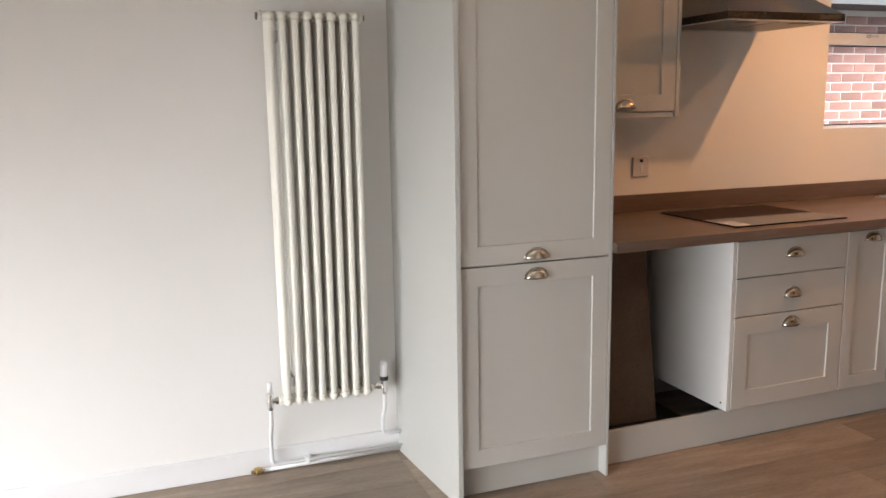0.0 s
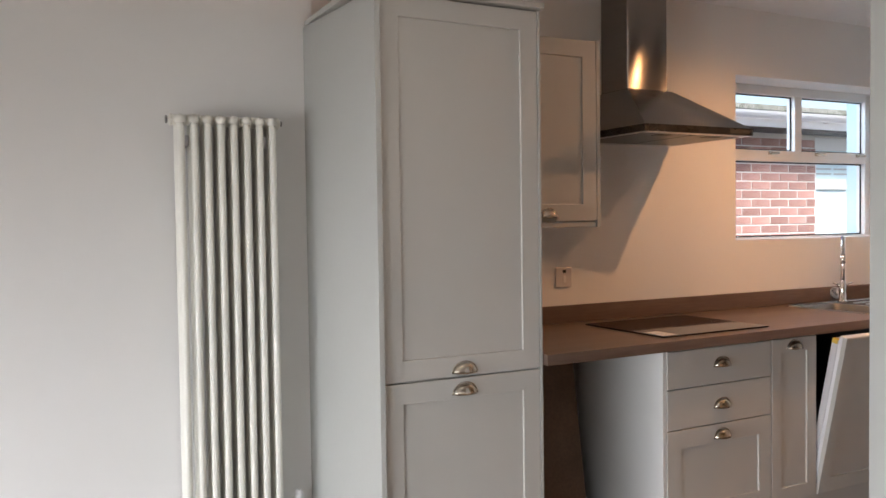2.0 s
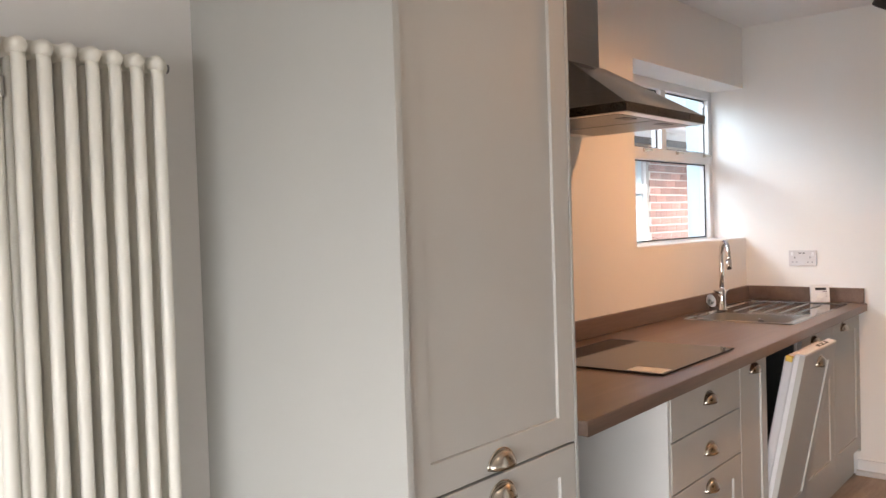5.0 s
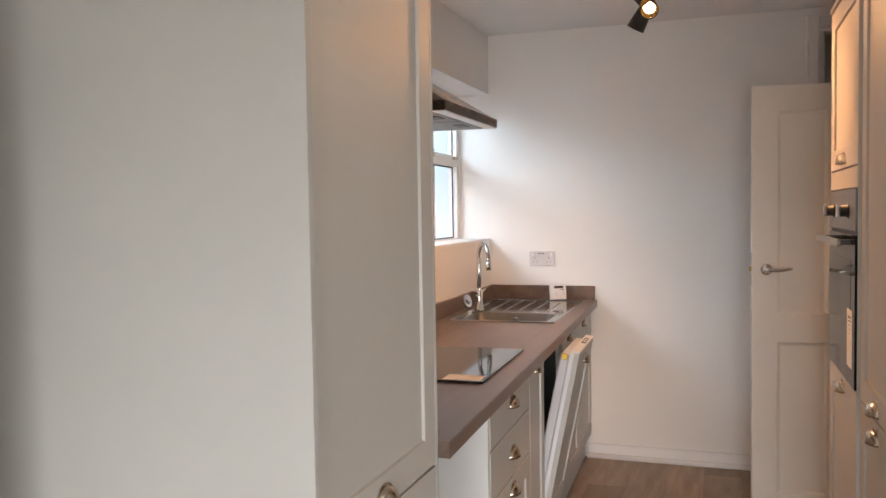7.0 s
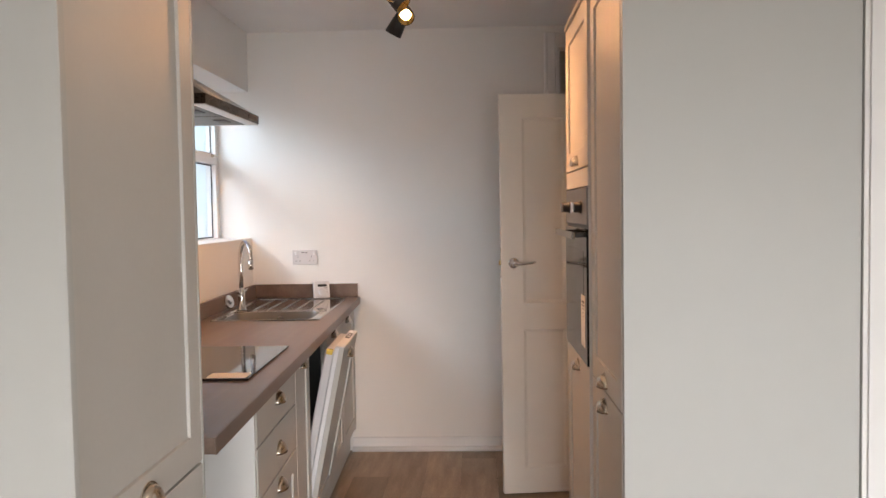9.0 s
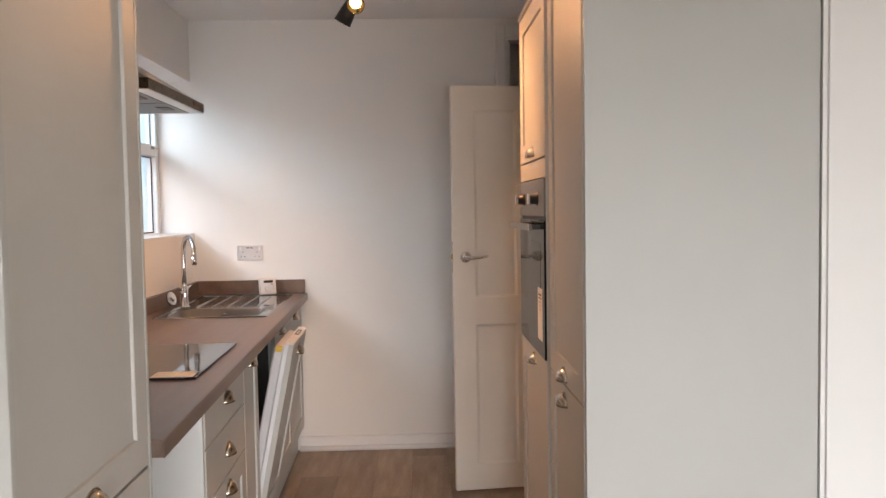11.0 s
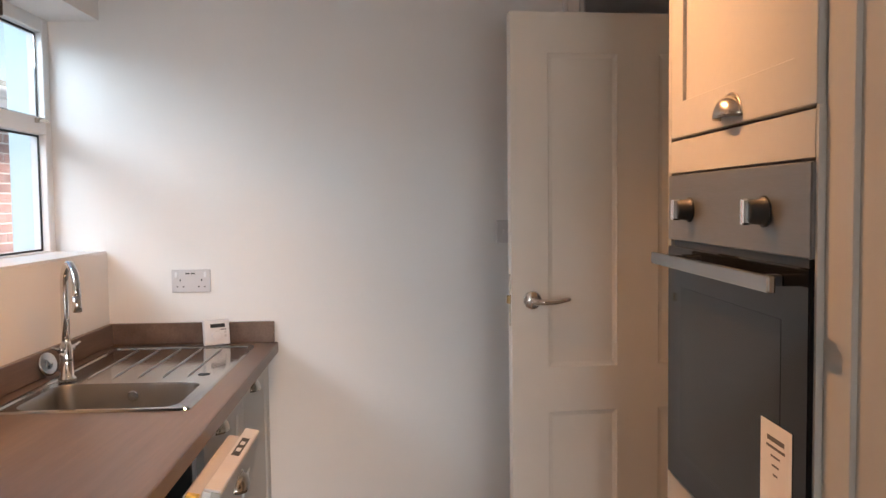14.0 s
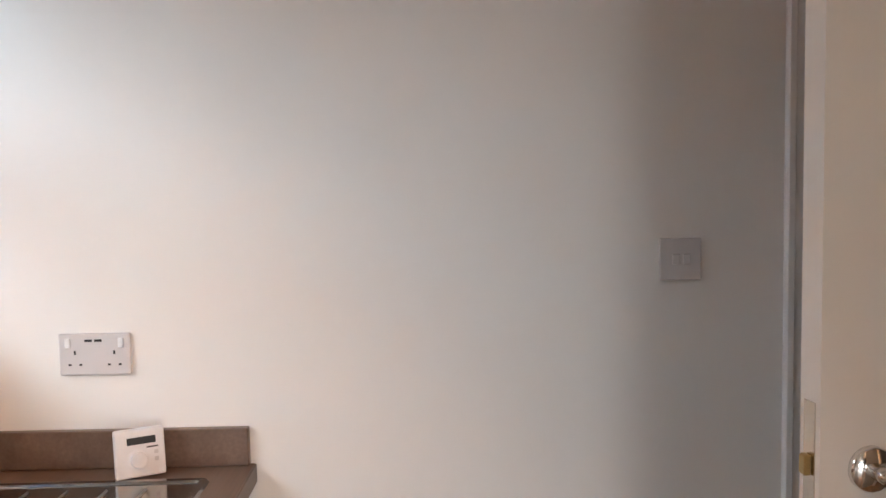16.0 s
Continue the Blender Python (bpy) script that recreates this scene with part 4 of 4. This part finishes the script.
# ---- ceiling lights ----
bar = thing("spotlight_bar", (3.63, BAR_Y, CEIL), "dark bronze ceiling spotlight bar with lit warm bulbs", "ceiling light")
part("bar", cuboid(3.36, 3.92, BAR_Y - 0.018, BAR_Y + 0.018, CEIL - 0.022, CEIL - 0.001, 0.003), M_BLACK, bar)
for place, aim, watts, cone, blend in SPOTS:
    c = Vector(place)
    d = (Vector(aim) - c).normalized()
    part("stem", tube(bmesh.new(), [(c.x, BAR_Y, CEIL - 0.02), c + Vector((0, 0, 0.02)) - d * 0.05], 0.006, 8), M_BLACK, bar)
    bm = bmesh.new()
    prof = [(-0.085, 0.020), (-0.082, 0.026), (-0.02, 0.034), (0.030, 0.039), (0.030, 0.037), (-0.018, 0.033), (-0.020, 0.001)]
    lathe(bm, c - d * 0.012, d, prof, 20)
    head = part("spot_head", bm, M_BLACK, bar, "dark bronze spot head", smooth=True)
    part("reflector", lathe(bmesh.new(), c - d * 0.012, d, [(-0.017, 0.001), (-0.017, 0.022), (0.029, 0.0362), (0.029, 0.0345), (-0.0155, 0.020), (-0.0155, 0.001)], 20), M_GOLD, head, "gold inner reflector", smooth=True)
    part("bulb", lathe(bmesh.new(), c - d * 0.028, d, [(0, 0.024), (0.010, 0.024), (0.015, 0.018), (0.017, 0.001)], 16), M_BULB, head, "lit warm bulb")
PX, PYY, PZ = 1.39, 2.67, 1.998
pend = thing("pendant_light", (PX, PYY, CEIL), "lit white opal dish pendant light", "ceiling light")
part("shade", lathe(bmesh.new(), (PX, PYY, PZ), (0, 0, 1), [(0, 0.001), (0.001, 0.10), (0.004, 0.145), (0.014, 0.182), (0.032, 0.198), (0.075, 0.198), (0.10, 0.180), (0.11, 0.04), (0.112, 0.001)], 40), M_LAMP, pend, "lit white opal shade", smooth=True)
part("rod", tube(bmesh.new(), [(PX, PYY, PZ + 0.11), (PX, PYY, CEIL - 0.03)], 0.005, 8), M_CHROME, pend)
part("ceiling_rose", lathe(bmesh.new(), (PX, PYY, CEIL), (0, 0, -1), [(0, 0.05), (0.02, 0.05), (0.03, 0.02), (0.032, 0.001)], 20), M_CHROME, pend)

# ---- assumed glazed doors of the dining room, unseen behind the walk ----
gd = thing("assumed_doors", (WEST - 0.1, 1.3, 0), "assumed white plastic glazed doors, added around the daylight lamp", "door", kind="structure")
bm = bmesh.new()
for y in (GY0, 0.665, 1.865, GY1 - 0.07):
    box(bm, WEST - 0.14, WEST - 0.08, y, y + 0.07, 0, GZ, 0.003)
for z in (0, GZ - 0.07):
    for y0, y1 in ((GY0 + 0.07, 0.665), (0.735, 1.865), (1.935, GY1 - 0.07)):
        box(bm, WEST - 0.14, WEST - 0.08, y0, y1, z, z + 0.07, 0.003)
part("frame", bm, M_UPVC, gd)
for y0, y1 in ((GY0 + 0.07, 0.665), (0.735, 1.865), (1.935, GY1 - 0.07)):
    p = part("pane", cuboid(WEST - 0.113, WEST - 0.109, y0, y1, 0.07, GZ - 0.07), M_GLASS, gd)
    p.visible_shadow = False

# ---- outside ----
bm = bmesh.new()
bmesh.ops.create_grid(bm, x_segments=1, y_segments=1, size=400, matrix=Matrix.Translation((0, 0, -0.25)))
solo("ground", bm, M_GROUND, "grey ground outside the house", "ground", "structure")
NY = 5.95
WNX0, WNX1 = 6.62, 7.62
nb = thing("neighbour_house", (6.5, NY, -0.25), "low red brick house with white gutter and window", "house")
bm = bmesh.new()
box(bm, 1.0, WNX0, NY + 0.004, NY + 0.30, -0.25, 2.11)
box(bm, WNX1, 13.0, NY + 0.004, NY + 0.30, -0.25, 2.11)
box(bm, WNX0, WNX1, NY + 0.004, NY + 0.30, -0.25, 0.95)
box(bm, WNX0, WNX1, NY + 0.004, NY + 0.30, 2.098, 2.11)
wallp = part("wall", bm, M_MORTAR, nb, "pale mortar joints")
# soffit's dark base colour stands for the shadow beneath the gutter
part("soffit", cuboid(0.9, 13.1, NY - 0.30, NY + 0.30, 2.112, 2.13), M_SOFFIT, nb, "soffit board coloured dark for the shadow under the gutter")
part("fascia", cuboid(0.9, 13.1, NY - 0.325, NY - 0.301, 2.115, 2.235), M_TRIM, nb, "white fascia board")
bm = bmesh.new()
prev = [[bm.verts.new((x, NY - 0.327 - 0.055 + 0.055 * math.cos(math.pi * i / 8), 2.222 - 0.055 * math.sin(math.pi * i / 8))) for i in range(9)] for x in (0.9, 13.1)]
for i in range(8):
    bm.faces.new((prev[0][i], prev[0][i + 1], prev[1][i + 1], prev[1][i]))
bmesh.ops.solidify(bm, geom=bm.faces[:], thickness=0.004)
part("gutter", bm, M_UPVC, nb, "white half-round gutter")
for x in (5.2, 6.3, 7.4, 8.5):
    part("gutter_bracket", cuboid(x, x + 0.03, NY - 0.385, NY - 0.326, 2.16, 2.226, 0.004), M_UPVC, nb)
bm = bmesh.new()
for k in range(10):
    y0, z0 = NY - 0.36 + k * 0.30, 2.238 + k * 0.012
    box(bm, 0.8, 13.2, y0, y0 + 0.31, z0, z0 + 0.035 + 0.012, 0.006)
part("roof", bm, M_MOSS, nb, "mossy grey low roof edge")
nw = part("window", cuboid(WNX0, WNX1, NY + 0.04, NY + 0.10, 1.985, 2.097, 0.004), M_UPVC, nb, "white plastic neighbour window")
part("transom", cuboid(WNX0, WNX1, NY + 0.03, NY + 0.10, 1.632, 1.725, 0.004), M_UPVC, nw)
part("sill", cuboid(WNX0 - 0.02, WNX1 + 0.02, NY - 0.05, NY + 0.10, 0.952, 1.01, 0.006), M_UPVC, nw)
for x in (WNX0, WNX1 - 0.06):
    part("jamb", cuboid(x, x + 0.06, NY + 0.035, NY + 0.10, 1.01, 1.985, 0.004), M_UPVC, nw)
part("top_blind", cuboid(WNX0 + 0.06, WNX1 - 0.06, NY + 0.06, NY + 0.075, 1.725, 1.985), M_CLAD, nw, "pale panel behind the top light")
for i in range(2):
    for x0 in (WNX0 + 0.08, WNX0 + 0.32, WNX0 + 0.62):
        part("vent_slot", cuboid(x0, x0 + 0.20, NY + 0.055, NY + 0.061, 1.765 + i * 0.045, 1.780 + i * 0.045), M_VENT, nw, "grey vent slot")
for i in range(12):
    z = 1.012 + i * 0.0515
    part("blind_slat", cuboid(WNX0 + 0.06, WNX1 - 0.06, NY + 0.060, NY + 0.072, z, z + 0.050, 0.003), M_CLAD, nw)
bm = bmesh.new()
box(bm, EAST - 0.012, EAST + 0.12, FY1 + 0.001, 4.357, WZ0 - 0.10, WZ1 + 0.20, 0.004)
solo("window_jamb_outside", bm, M_CLAD, "pale painted outer reveal of the kitchen window", "window reveal", "structure")
solo("window_ledge_outside", cuboid(WX0 - 0.1, EAST - 0.014, FY1 + 0.001, NORTH + TH + 0.06, WZ0 - 0.06, WZ0 - 0.012, 0.004), M_UPVC, "white outer window ledge", "window ledge", "structure")

# ---- floor planks and bricks, piece by piece ----
PW, PL = 0.192, 1.28
plank_mesh = {}


def plank_data(length):
    key = round(length, 2)
    if key not in plank_mesh:
        plank_mesh[key] = finish("plank", box(bmesh.new(), 0.0005, key - 0.0005, 0.0005, PW - 0.0005, -0.0058, 0.0, 0.0008), M_PLANK)
    return plank_mesh[key]


FX0, FX1, FY_0, FY_1 = WEST, EAST + 0.1, SOUTH, NORTH
base = ORIGIN[floor.name]
for r in range(int((FY_1 - FY_0) / PW) + 1):
    y = FY_0 + r * PW
    x = FX0 - random.choice((0.0, 0.32, 0.64, 0.96))
    end = DINE_E if y < 0.80 else EAST + 0.60 if y + PW < 2.80 else FX1
    while x < end:
        xa, xb = max(x, FX0), min(x + PL, end)
        if xb - xa > 0.05:
            ob = new("plank", plank_data(xb - xa))
            ob.parent = floor
            ob.location = Vector((xa, y, 0)) - base
        x += PL
brick_me = finish("brick", box(bmesh.new(), 0, 0.215, 0, 0.03, 0, 0.065, 0.003), M_BRICK)
base = ORIGIN[nb.name]
rest = bmesh.new()
for r in range(33):
    z = -0.25 + r * 0.075
    for c in range(54):
        x = 1.0 + c * 0.225 + (0.1125 if r % 2 else 0.0)
        x1 = x + 0.215
        if z > 0.87 and x < WNX1 and x1 > WNX0:
            x, x1 = (x, WNX0) if x < WNX0 else (WNX1, x1)
            if x1 - x < 0.03 or (x > WNX0 and x1 < WNX1):
                continue
            cut = True
        else:
            cut = False
        if not cut and (5.0 < x < WNX0 or WNX1 <= x < 9.2) and 1.10 < z < 2.05:
            ob = new("brick", brick_me)
            ob.parent = wallp
            ob.location = Vector((x, NY + random.uniform(-0.002, 0.002), z)) - base
        elif x < 12.7 and z + 0.065 < 2.11:
            q = [rest.verts.new(p) for p in ((x, NY, z), (x1, NY, z), (x1, NY, z + 0.065), (x, NY, z + 0.065), (x, NY + 0.013, z), (x1, NY + 0.013, z), (x1, NY + 0.013, z + 0.065), (x, NY + 0.013, z + 0.065))]
            for f in ((0, 1, 2, 3), (1, 5, 6, 2), (4, 0, 3, 7), (3, 2, 6, 7), (4, 5, 1, 0)):
                rest.faces.new([q[i] for i in f])
far_bricks = part("brickwork", rest, M_BRICK, nb, "red brickwork")
tagged(far_bricks, kind="stuff")
